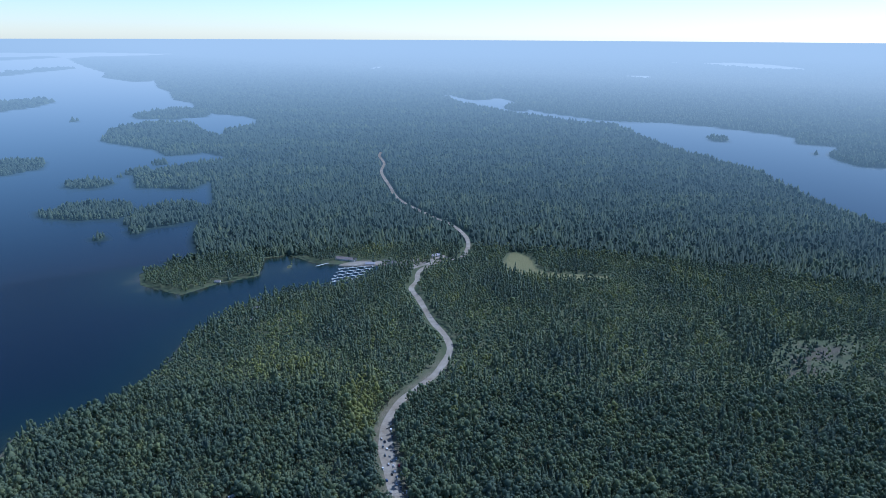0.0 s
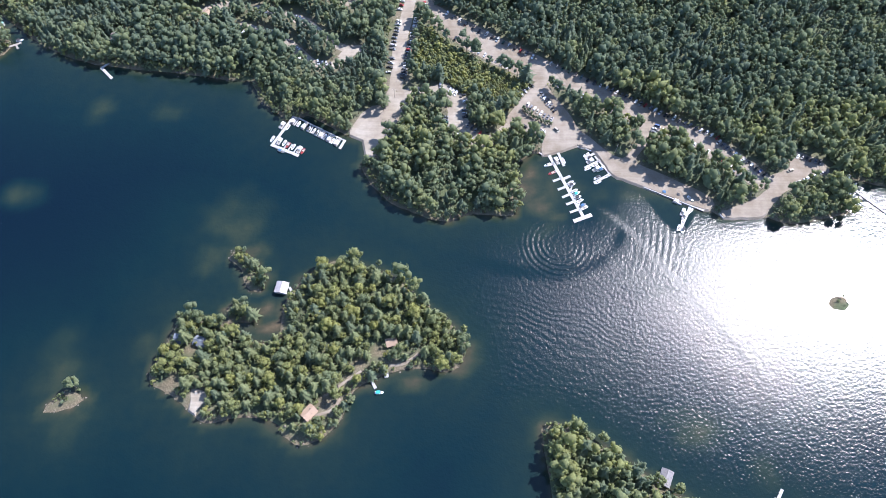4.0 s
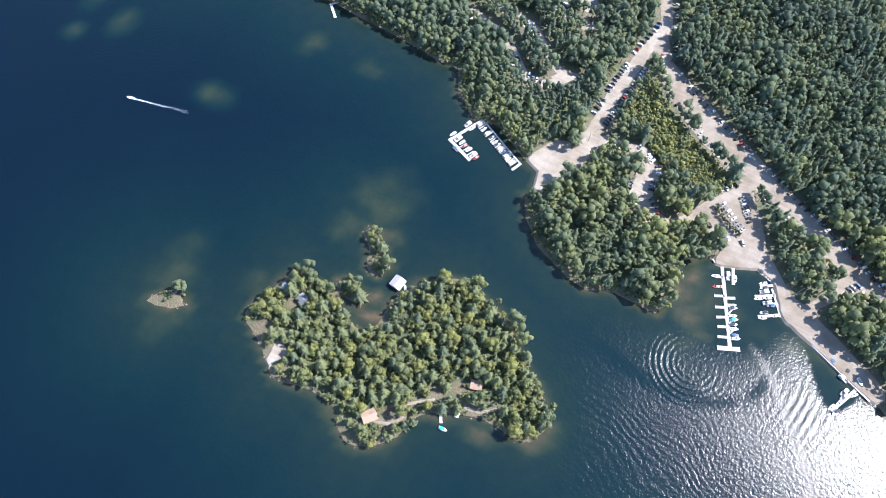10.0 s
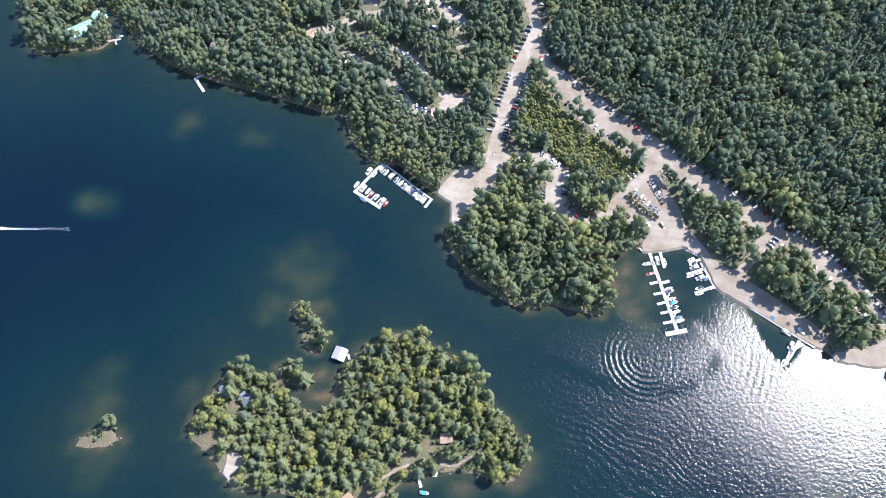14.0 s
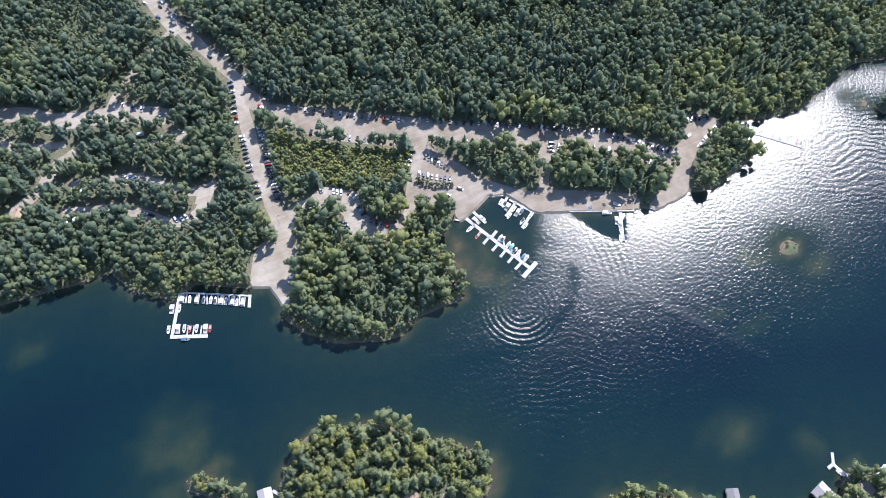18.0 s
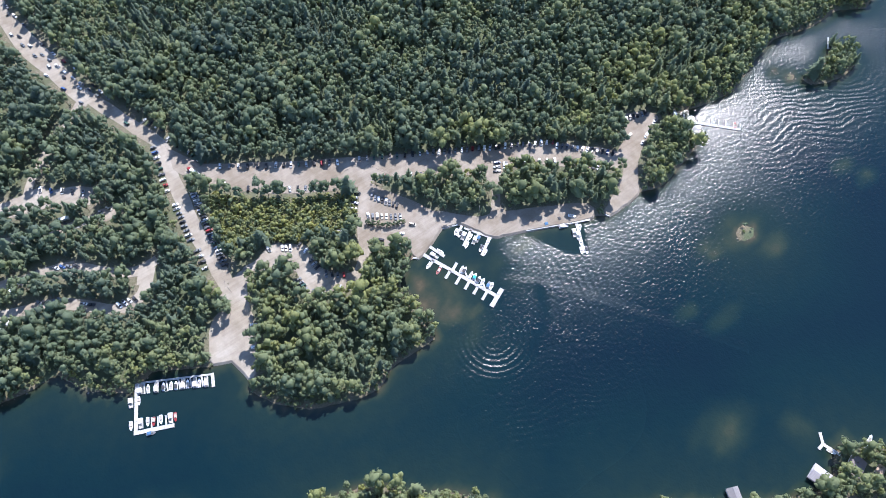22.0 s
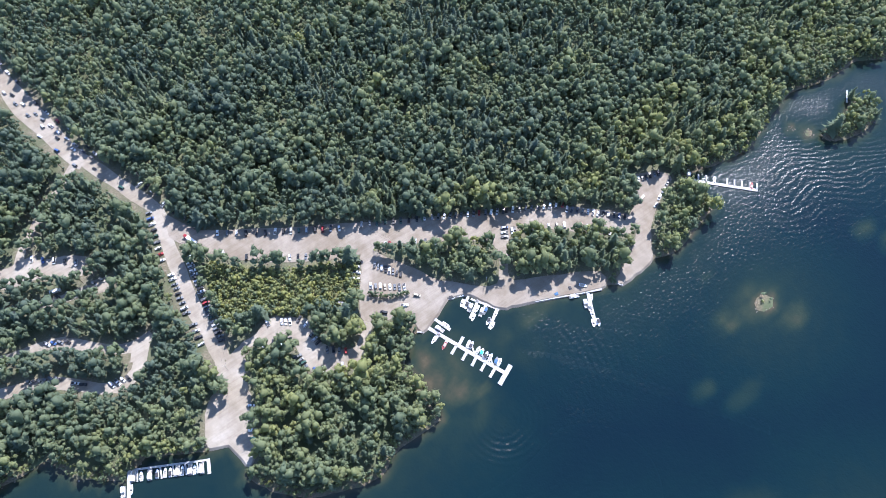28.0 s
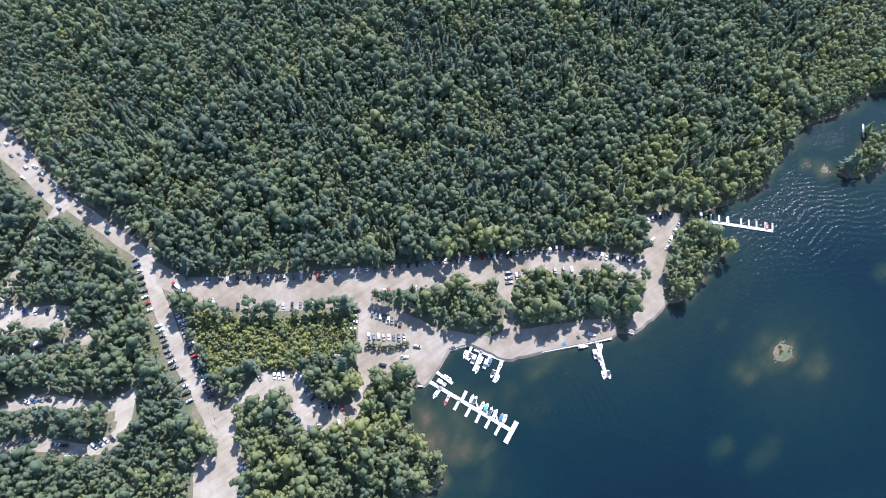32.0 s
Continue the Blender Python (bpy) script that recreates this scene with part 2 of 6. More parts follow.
def ground_material():
    m = Mat("forest_floor", 0.95, spec=0.2)
    big, fine = m.noise(0.06), m.noise(0.9, 6)
    c = m.ramp(big, [(0.3, (0.07, 0.09, 0.05)), (0.5, (0.095, 0.115, 0.06)), (0.7, (0.13, 0.125, 0.075))])
    c = m.mix(m.math("MULTIPLY", fine, 0.5), c, (0.045, 0.055, 0.03))
    rock = m.ramp(fine, [(0.3, (0.08, 0.066, 0.044)), (0.55, (0.15, 0.122, 0.08)), (0.75, (0.25, 0.205, 0.14))])
    c = m.mix(m.value("rock"), c, rock)
    meadow = m.ramp(fine, [(0.3, (0.12, 0.125, 0.055)), (0.7, (0.21, 0.19, 0.09))])
    c = m.mix(m.value("meadow"), c, meadow)
    soil = m.ramp(fine, [(0.3, (0.10, 0.095, 0.055)), (0.5, (0.15, 0.13, 0.09)), (0.7, (0.24, 0.21, 0.165))])
    c = m.mix(m.value("verge"), c, soil)
    grey = m.ramp(fine, [(0.3, (0.05, 0.05, 0.038)), (0.7, (0.14, 0.115, 0.09))])
    c = m.mix(m.value("burn"), c, grey)
    m.color(c).bump(fine, 0.6, 0.4)
    return m.m


def water_material():
    m = Mat("lake_water", 0.9, spec=0.0)
    shallow = m.value("shallow")
    murk = m.noise(0.11, 5)
    f = m.math("MULTIPLY_ADD", m.math("SUBTRACT", murk, 0.5), m.math("MULTIPLY", shallow, 0.9), shallow)
    c = m.ramp(f, [(0.0, (0.0011, 0.0066, 0.0150)), (0.10, (0.0028, 0.0150, 0.0185)), (0.26, (0.0105, 0.024, 0.020)), (0.45, (0.024, 0.036, 0.023)), (0.7, (0.052, 0.050, 0.030)), (1.0, (0.13, 0.095, 0.055))])
    c = m.mix(m.math("MULTIPLY", m.noise(0.012, 3), 0.3), c, (0.0012, 0.005, 0.012))
    m.color(c)
    calm = m.value("calm")
    wind = m.math("SUBTRACT", 1.0, calm)
    breeze = m.value("breeze")
    ripple, chop, fine = m.noise(0.40, 1.5, 0.5), m.noise(0.95, 0, 0.5), m.noise(2.2, 1, 0.5)
    small = m.math("MULTIPLY_ADD", chop, 0.35, m.math("MULTIPLY", fine, 0.08))
    h = m.math("MULTIPLY", m.math("MULTIPLY_ADD", ripple, 0.85, small), m.math("MULTIPLY_ADD", wind, 0.85, 0.15))
    wave = m.math("SINE", m.math("MULTIPLY", m.value("ring"), 2 * pi / 4.0))
    h = m.math("MULTIPLY_ADD", wave, m.math("MULTIPLY", m.value("ring_size"), 0.36), h)
    train = m.math("SINE", m.math("MULTIPLY", m.value("train"), 2 * pi / 5.2))
    h = m.math("MULTIPLY_ADD", train, m.math("MULTIPLY", m.value("train_size"), 0.2), h)
    bump = m.node("ShaderNodeBump", Strength=0.5, Distance=0.42)
    m.link(h, bump.inputs["Height"])
    gloss = m.t.nodes.new("ShaderNodeBsdfAnisotropic")
    gloss.distribution = "BECKMANN"
    gloss.inputs["Anisotropy"].default_value = 0.34
    crest = m.node("ShaderNodeCombineXYZ", X=0.34, Y=0.94)
    m.link(crest.outputs[0], gloss.inputs["Tangent"])
    m.link(m.math("MULTIPLY_ADD", m.math("MULTIPLY_ADD", breeze, 0.35, m.math("MULTIPLY_ADD", m.value("trail"), 0.6, wind)), 0.145, 0.115), gloss.inputs["Roughness"])
    m.link(bump.outputs[0], gloss.inputs["Normal"])
    fres = m.node("ShaderNodeFresnel", IOR=1.34)
    m.link(bump.outputs[0], fres.inputs["Normal"])
    s = m.t.nodes.new("ShaderNodeMixShader")
    m.link(fres.outputs[0], s.inputs[0])
    m.link(m.b.outputs[0], s.inputs[1])
    m.link(gloss.outputs[0], s.inputs[2])
    m.link(s.outputs[0], m.t.nodes["Material Output"].inputs[0])
    return m.m


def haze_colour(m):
    """Haze painted as emission: blue nearer, pale towards the horizon and the sun."""
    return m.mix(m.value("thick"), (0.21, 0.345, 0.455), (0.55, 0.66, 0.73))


def backdrop_material():
    m = Mat("haze_glow_distance", 0.9, spec=0.1)
    c = m.ramp(m.noise(0.012, 8, 0.75), [(0.3, (0.02, 0.035, 0.022)), (0.7, (0.06, 0.085, 0.055))])
    c = m.mix(m.value("wat"), c, (0.002, 0.008, 0.018))
    m.color(c)
    m.link(m.math("MULTIPLY_ADD", m.value("wat"), -0.65, 0.9), m.b.inputs["Roughness"])
    m.link(m.math("MULTIPLY_ADD", m.value("wat"), 0.12, 0.1), m.b.inputs["Specular IOR Level"])
    # Emission paints haze over the land and reflected sky over the lakes.
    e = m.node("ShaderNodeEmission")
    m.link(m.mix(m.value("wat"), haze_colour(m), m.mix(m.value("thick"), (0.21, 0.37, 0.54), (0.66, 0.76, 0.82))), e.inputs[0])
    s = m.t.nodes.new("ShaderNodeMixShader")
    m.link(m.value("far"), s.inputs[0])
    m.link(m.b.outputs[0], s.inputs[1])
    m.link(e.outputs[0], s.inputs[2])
    m.link(s.outputs[0], m.t.nodes["Material Output"].inputs[0])
    return m.m


def gravel_material(name, lo, hi, turn=0.0):
    m = Mat(name, 0.95, spec=0.2)
    c = m.ramp(m.noise(0.12, 5, 0.65), [(0.3, lo), (0.7, hi)])
    c = m.mix(m.math("MULTIPLY", m.noise(1.6, 4), 0.5), c, tuple(v * 0.75 for v in lo))
    damp = m.ramp(m.noise(0.035, 5, 0.6), [(0.38, (1.0, 1.0, 1.0)), (0.62, (0.74, 0.70, 0.64))])
    c = m.mix(0.85, c, damp, "MULTIPLY")
    track = m.noise(1.0, 3)
    place = m.t.nodes.new("ShaderNodeMapping")
    place.inputs["Rotation"].default_value = (0, 0, turn)
    place.inputs["Scale"].default_value = (0.02, 0.55, 1)
    m.link(m.t.nodes["Texture Coordinate"].outputs["Object"], place.inputs["Vector"])
    m.link(place.outputs[0], track.node.inputs["Vector"])
    c = m.mix(0.4, c, m.ramp(track, [(0.36, (0.78, 0.75, 0.71)), (0.52, (1.0, 1.0, 1.0)), (0.66, (1.12, 1.11, 1.09))]), "MULTIPLY")
    m.color(c).bump(m.noise(3.0), 0.4, 0.05)
    return m.m


def leaf_material(name, stops, trans=0.5, haze=False):
    m = Mat(name, 0.75, spec=0.25)
    c = m.ramp(m.value("tint"), stops)
    isl = m.t.nodes.new("ShaderNodeNewGeometry").outputs["Random Per Island"]
    c = m.mix(m.math("MULTIPLY", isl, 0.3), c, m.mix(0.5, c, (0.03, 0.055, 0.03)))
    c = m.mix(m.math("MULTIPLY", m.noise(0.9, 3), 0.25), c, (0.17, 0.20, 0.10))
    m.color(c)
    if not haze:
        m.bump(m.noise(1.3, 3, 0.7), 0.45, 0.3)
    t = m.t.nodes.new("ShaderNodeBsdfTranslucent")
    m.link(c, t.inputs[0])
    s = m.t.nodes.new("ShaderNodeMixShader")
    s.inputs[0].default_value = trans
    m.link(m.b.outputs[0], s.inputs[1])
    m.link(t.outputs[0], s.inputs[2])
    last = s.outputs[0]
    # Distance haze is painted onto the leaves as blue emission.
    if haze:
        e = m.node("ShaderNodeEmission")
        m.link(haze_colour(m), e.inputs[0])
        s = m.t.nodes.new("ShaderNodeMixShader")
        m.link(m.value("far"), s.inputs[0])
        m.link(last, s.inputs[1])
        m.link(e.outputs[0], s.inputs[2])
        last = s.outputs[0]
    m.link(last, m.t.nodes["Material Output"].inputs[0])
    return m.m


GROUND, WATER, BACKDROP = ground_material(), water_material(), backdrop_material()
GRAVEL = gravel_material("pale_gravel", (0.285, 0.25, 0.205), (0.41, 0.375, 0.315), -1.9)
DIRT = gravel_material("brown_gravel", (0.245, 0.208, 0.165), (0.35, 0.314, 0.262), 0.35)
# Low tints lean blue, which puts some air haze into the leaf colour.
BROAD_TINTS = [(0.0, (0.112, 0.152, 0.118)), (0.35, (0.154, 0.200, 0.126)), (0.6, (0.208, 0.246, 0.130)), (1.0, (0.352, 0.356, 0.120))]
NEEDLE_TINTS = [(0.0, (0.100, 0.142, 0.122)), (0.5, (0.150, 0.196, 0.132)), (1.0, (0.252, 0.282, 0.136))]
LEAVES, NEEDLES = leaf_material("broad_leaves", BROAD_TINTS), leaf_material("needles", NEEDLE_TINTS)
FAR_NEEDLES = leaf_material("haze_painted_needles", NEEDLE_TINTS, 0.5, True)


def paint(name, colour, rough=0.5, metal=0.0, wear=0.25, scale=1.2):
    m = Mat(name, rough, metal)
    n = m.noise(scale, 5)
    m.color(m.mix(m.math("MULTIPLY", n, wear), colour, tuple(v * 0.55 for v in colour)))
    return m.m


def boards(name, colour, pitch):
    """Weathered boards: joints across, grain and stains."""
    m = Mat(name, 0.85)
    n = m.noise(0.7, 5)
    c = m.mix(m.math("MULTIPLY", n, 0.6), colour, tuple(v * 0.6 for v in colour))
    m.color(c).bump(m.noise(pitch, 2), 0.3, 0.03)
    return m.m


BARK = paint("bark", (0.13, 0.10, 0.075), 0.95, wear=0.6)
DOCK_WOOD = boards("pale_dock_boards", (0.44, 0.43, 0.41), 5)
OLD_WOOD = boards("grey_weathered_boards", (0.34, 0.31, 0.27), 5)
FLOAT = paint("dark_float", (0.05, 0.05, 0.055), 0.7)
GLASS = paint("dark_window_glass", (0.02, 0.025, 0.03), 0.08, wear=0.1)
TYRE = paint("tyre_rubber", (0.02, 0.02, 0.02), 0.9)
LAMP_CLEAR = paint("clear_lamp", (0.6, 0.6, 0.6), 0.2)
LAMP_RED = paint("red_lamp", (0.35, 0.02, 0.02), 0.3)
GELCOAT = paint("white_gelcoat", (0.80, 0.80, 0.79), 0.3, wear=0.12)
VINYL = paint("tan_vinyl", (0.45, 0.40, 0.33), 0.7)
ALUMINIUM = paint("dull_aluminium", (0.55, 0.56, 0.57), 0.4, 0.8)
MOTOR = paint("black_motor_cowl", (0.03, 0.03, 0.035), 0.35)
CAR_PAINT = {k: paint(k + "_car_paint", c, 0.28, 0.0, 0.12) for k, c in dict(
    white=(0.78, 0.78, 0.77), silver=(0.45, 0.46, 0.47), grey=(0.16, 0.17, 0.18), black=(0.025, 0.026, 0.03),
    blue=(0.05, 0.10, 0.24), red=(0.26, 0.03, 0.03), green=(0.04, 0.09, 0.07), beige=(0.42, 0.38, 0.30)).items()}
CANVAS = {k: paint(k + "_canvas", c, 0.8, wear=0.3) for k, c in dict(
    teal=(0.04, 0.40, 0.38), blue=(0.05, 0.13, 0.24), red=(0.30, 0.06, 0.05), black=(0.04, 0.04, 0.045), white=(0.75, 0.74, 0.72)).items()}
WHITE_METAL = paint("white_metal_roofing", (0.35, 0.33, 0.335), 0.4, wear=0.2)
GREY_METAL = paint("grey_metal_roofing", (0.21, 0.195, 0.19), 0.5, wear=0.35)
BROWN_SHINGLE = paint("brown_shingles", (0.40, 0.29, 0.21), 0.9, wear=0.5, scale=3)
TAUPE_SHINGLE = paint("taupe_shingles", (0.22, 0.18, 0.17), 0.9, wear=0.5, scale=3)
SLATE_SHINGLE = paint("slate_grey_shingles", (0.16, 0.18, 0.21), 0.9, wear=0.5, scale=3)
GREEN_METAL = paint("pale_green_roofing", (0.30, 0.55, 0.47), 0.5, wear=0.3)
SIDING = paint("stained_wood_siding", (0.22, 0.15, 0.10), 0.8, wear=0.5)
PALE_SIDING = paint("pale_siding", (0.60, 0.58, 0.54), 0.7, wear=0.3)
FOAM = paint("white_foam", (0.80, 0.84, 0.86), 0.9, wear=0.4, scale=0.8)
DRIFTWOOD = paint("bleached_driftwood", (0.42, 0.40, 0.37), 0.9, wear=0.5)
YELLOW = paint("yellow_hull_plastic", (0.62, 0.40, 0.03), 0.45)
STONE = paint("lichen_grey_stone", (0.20, 0.17, 0.135), 0.95, wear=0.7, scale=0.6)

# ---- ground, water, distance ----
xs = axis_lines([(-1700, -900, 40), (-900, -460, 12), (-460, 640, 4.5), (640, 1200, 14), (1200, 1700, 40)])
ys = axis_lines([(-1700, -400, 60), (-400, -30, 12), (-30, 720, 4.5), (720, 1500, 12), (1500, 1660, 20)])
GX, GY = np.meshgrid(xs, ys)
GSD = land_edge(GX, GY)
GZ = ground_height(GX, GY, GSD)
ground = sheet("ground", xs, ys, lambda x, y: GZ, GROUND)
tagged(ground, "forest floor with rocky shores and meadows", "ground", kind="structure")


def ground_at(x, y):
    """Height of the ground sheet, between its lines."""
    i = np.clip(np.searchsorted(xs, x) - 1, 0, len(xs) - 2)
    j = np.clip(np.searchsorted(ys, y) - 1, 0, len(ys) - 2)
    u, v = (x - xs[i]) / (xs[i + 1] - xs[i]), (y - ys[j]) / (ys[j + 1] - ys[j])
    return (GZ[j, i] * (1 - u) + GZ[j, i + 1] * u) * (1 - v) + (GZ[j + 1, i] * (1 - u) + GZ[j + 1, i + 1] * u) * v


def inland_at(x, y):
    i = np.clip(np.searchsorted(xs, x) - 1, 0, len(xs) - 2)
    j = np.clip(np.searchsorted(ys, y) - 1, 0, len(ys) - 2)
    return GSD[j, i]


bog, bog_b, burn = (smooth_line(p) for p in ([(124, 1330), (146, 1428), (184, 1397), (192, 1317), (242, 1283), (327, 1262), (288, 1225), (193, 1255), (150, 1278)], [(66, 1693), (156, 1630), (306, 1593), (315, 1553), (151, 1569), (79, 1638)], [(511, 910), (558, 950), (641, 966), (584, 892), (495, 855)]))
edge = GSD + 1.5 * waves(GX, GY, 23, 8)
clearings = [(-153, 111, 8), (-172, 123, 6.5), (-68, 111, 6), (-47, 138, 5.5), (-164, 146, 5), (-35, 147, 5)]
bare = np.max([np.exp(-(((GX - x) ** 2 + (GY - y) ** 2) / c ** 2) ** 2) for x, y, c in clearings], 0)
attribute(ground, "rock", np.maximum(bare, smoothstep((6 - edge) / 4) * (0.6 + 0.4 * waves(GX, GY, 40, 9) > 0.35) * (GY < 700)))
attribute(ground, "burn", smoothstep(signed(GX, GY, burn) / 40 + 0.15 + 0.6 * waves(GX, GY, 60, 71)))

wx = axis_lines([(-1600, -500, 40), (-500, 126, 6), (126, 240, 3), (240, 640, 6), (640, 1600, 40)])
wy = axis_lines([(-1600, -100, 60), (-100, 128, 6), (128, 272, 3), (272, 480, 6), (480, 1600, 40)])
water = sheet("water", wx, wy, lambda x, y: -7 * smoothstep((np.hypot(x - 5, y + 33) - FLAT - 30) / 60), WATER)
tagged(water, "dark blue lake with small ripples and brown shallows", "lake", kind="structure")
WX, WY = np.meshgrid(wx, wy)
WSD = -land_edge(WX, WY)
near_shore = 0.75 * np.exp(-np.clip(WSD, 0, None) / (4.5 + np.clip(2.5 * waves(WX, WY, 60, 12), -2, 3)))
shallow = np.maximum(near_shore, 0.25 * np.exp(-np.clip(WSD, 0, None) / 58))
for x, y, a, b in shoals:
    q = ((WX - x) / a) ** 2 + ((WY - y) / b) ** 2
    shallow = np.maximum(shallow, (0.40 + 0.12 * waves(WX, WY, 30, int(x) % 50)) * np.exp(-q * 1.8))
for x, y, a, b, k in [(135, 272, 75, 45, 0.2), (28, 147, 13, 16, 0.72), (24, 136, 10, 10, 0.72), (-103, 93, 15, 10, 0.62), (-46, 124, 20, 9, 0.72), (-10, 126, 20, 9, 0.66), (-65, 90, 18, 10, 0.6), (-124, 171, 10, 12, 0.72), (-112, 163, 12, 10, 0.78), (-126, 160, 8, 8, 0.66), (-130, 221, 18, 16, 0.6), (70, 280, 16, 20, 0.74), (80, 268, 17, 13, 0.72), (76, 300, 14, 16, 0.7), (93, 259, 14, 8, 0.62), (-241, 108, 20, 22, 0.6), (-115, 177, 12, 14, 0.62), (-119, 202, 12, 10, 0.55), (85, 249, 24, 26, 0.3), (77, 283, 15, 24, 0.55), (92, 261, 13, 12, 0.48), (89, 283, 16, 24, 0.5), (91, 290, 14, 26, 0.5), (266, 193, 12, 9, 0.5), (306, 172, 18, 12, 0.6), (411, 171, 12, 9, 0.36), (217, 172, 14, 9, 0.3), (279, 230, 10, 6, 0.35), (237, 153, 24, 10, 0.28), (177, 95, 26, 12, 0.42), (235, 48, 14, 9, 0.5), (290, 192, 20, 14, 0.55), (264, 199, 9, 7, 0.5)]:
    q = ((WX - x) / a) ** 2 + ((WY - y) / b) ** 2
    shallow = np.maximum(shallow, k * (1 + 0.25 * waves(WX, WY, 24, int(x) % 40)) * np.exp(-q * 1.6))
attribute(water, "shallow", np.clip(shallow, 0, 1))
RING = (96, 235)
ring = np.hypot(WX - RING[0], WY - RING[1])
attribute(water, "ring", ring)
attribute(water, "ring_size", np.exp(-((ring - 19) / 11) ** 2) * (0.5 + 0.5 * np.cos(np.arctan2(WY - RING[1], WX - RING[0]) + 2.2)))
calm = 0.7 * np.exp(-np.clip(WSD, 0, None) / 10)
for x, y, a in ((110, 300, 44), (-95, 322, 45), (438, 280, 20)):
    calm = np.maximum(calm, (0.5 if a < 25 else 1.0) * np.exp(-((WX - x + 5 * waves(WX, WY, 50, 66)) ** 2 + (WY - y) ** 2) / a ** 2 * 1.2))
SLICK = [(130, 292), (135, 279), (142.8, 258.8), (141.5, 239), (128, 223), (101, 212), (79, 210), (37, 218), (9, 230)]
COVE = [(163, 292), (202, 273), (191, 249), (179, 256), (168, 276)]
slick, _ = edge_distance(WX, WY, smooth_line(SLICK, False), False)
calm = np.maximum(calm, np.exp(-(slick / 4.5) ** 2) * (0.28 + 0.15 * waves(WX, WY, 40, 67)))
calm = np.maximum(calm, smoothstep(signed(WX, WY, smooth_line(COVE, True, 4)) / 6 + 0.5))
attribute(water, "calm", np.clip(calm, 0, 1))
d_trail, _ = edge_distance(WX, WY, smooth_line([(128, 268), (145, 254), (170, 222), (199, 180), (232, 130)], False), False)
attribute(water, "trail", np.exp(-(d_trail / 2.0) ** 2) * (0.8 + 0.4 * waves(WX, WY, 30, 93)))
attribute(water, "breeze", 0.5 * np.exp(-((WX - 430) / 110) ** 2 - ((WY - 240) / 60) ** 2) + 0.7 * np.exp(-((WX - 85) / 75) ** 2 - ((WY - 165) / 55) ** 2))
fan = np.exp(-((WX - 172) / 22) ** 2 - ((WY - 235) / 26) ** 2)
attribute(water, "train", np.where(fan > 0.04, WX + 0.2 * WY + 0.004 * (WY - 290) ** 2, WX * 0.38 + WY * 0.92 + 6 * waves(WX, WY, 90, 61) + 1.5 * waves(WX, WY, 26, 62)))
attribute(water, "train_size", np.clip(0.8 * np.clip(fan - 0.05, 0, 1) + np.exp(-((WX - 430) / 70) ** 2 - ((WY - 235) / 45) ** 2) + 0.6 * np.exp(-((WX - 75) / 75) ** 2 - ((WY - 165) / 45) ** 2), 0, 1))


# Share of painted haze emission, growing with distance.
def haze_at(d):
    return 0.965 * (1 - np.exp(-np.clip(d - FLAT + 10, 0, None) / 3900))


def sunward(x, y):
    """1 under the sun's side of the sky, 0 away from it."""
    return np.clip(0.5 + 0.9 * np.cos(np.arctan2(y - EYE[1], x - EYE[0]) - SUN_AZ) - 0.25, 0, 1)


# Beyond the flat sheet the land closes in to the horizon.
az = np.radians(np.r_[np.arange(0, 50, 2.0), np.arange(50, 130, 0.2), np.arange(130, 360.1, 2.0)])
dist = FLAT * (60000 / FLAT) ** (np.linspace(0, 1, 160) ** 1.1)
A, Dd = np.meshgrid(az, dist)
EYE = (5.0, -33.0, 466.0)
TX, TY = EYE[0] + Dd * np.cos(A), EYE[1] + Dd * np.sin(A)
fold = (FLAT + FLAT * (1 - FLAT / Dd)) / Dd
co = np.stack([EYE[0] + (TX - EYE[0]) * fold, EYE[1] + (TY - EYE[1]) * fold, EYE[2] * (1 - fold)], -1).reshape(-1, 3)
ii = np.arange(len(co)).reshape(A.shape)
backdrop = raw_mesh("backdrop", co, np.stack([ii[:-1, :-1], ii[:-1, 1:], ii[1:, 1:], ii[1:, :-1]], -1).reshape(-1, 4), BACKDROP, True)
tagged(backdrop, "wooded land and lakes up to the horizon, with painted-in haze", "distance", kind="structure")
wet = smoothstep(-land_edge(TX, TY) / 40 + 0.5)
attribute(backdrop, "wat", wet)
# How pale the painted haze is; higher towards the sun.
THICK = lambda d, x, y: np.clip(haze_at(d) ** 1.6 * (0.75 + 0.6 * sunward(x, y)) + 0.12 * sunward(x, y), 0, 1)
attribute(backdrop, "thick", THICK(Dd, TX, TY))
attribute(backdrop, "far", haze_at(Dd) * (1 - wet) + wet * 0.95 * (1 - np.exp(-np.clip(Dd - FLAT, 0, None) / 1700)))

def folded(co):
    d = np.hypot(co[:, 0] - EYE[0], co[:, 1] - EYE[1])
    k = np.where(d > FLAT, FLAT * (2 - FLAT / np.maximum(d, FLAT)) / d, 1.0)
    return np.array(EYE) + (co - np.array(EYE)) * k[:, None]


# ---- roads and lots ----
ROADS = []


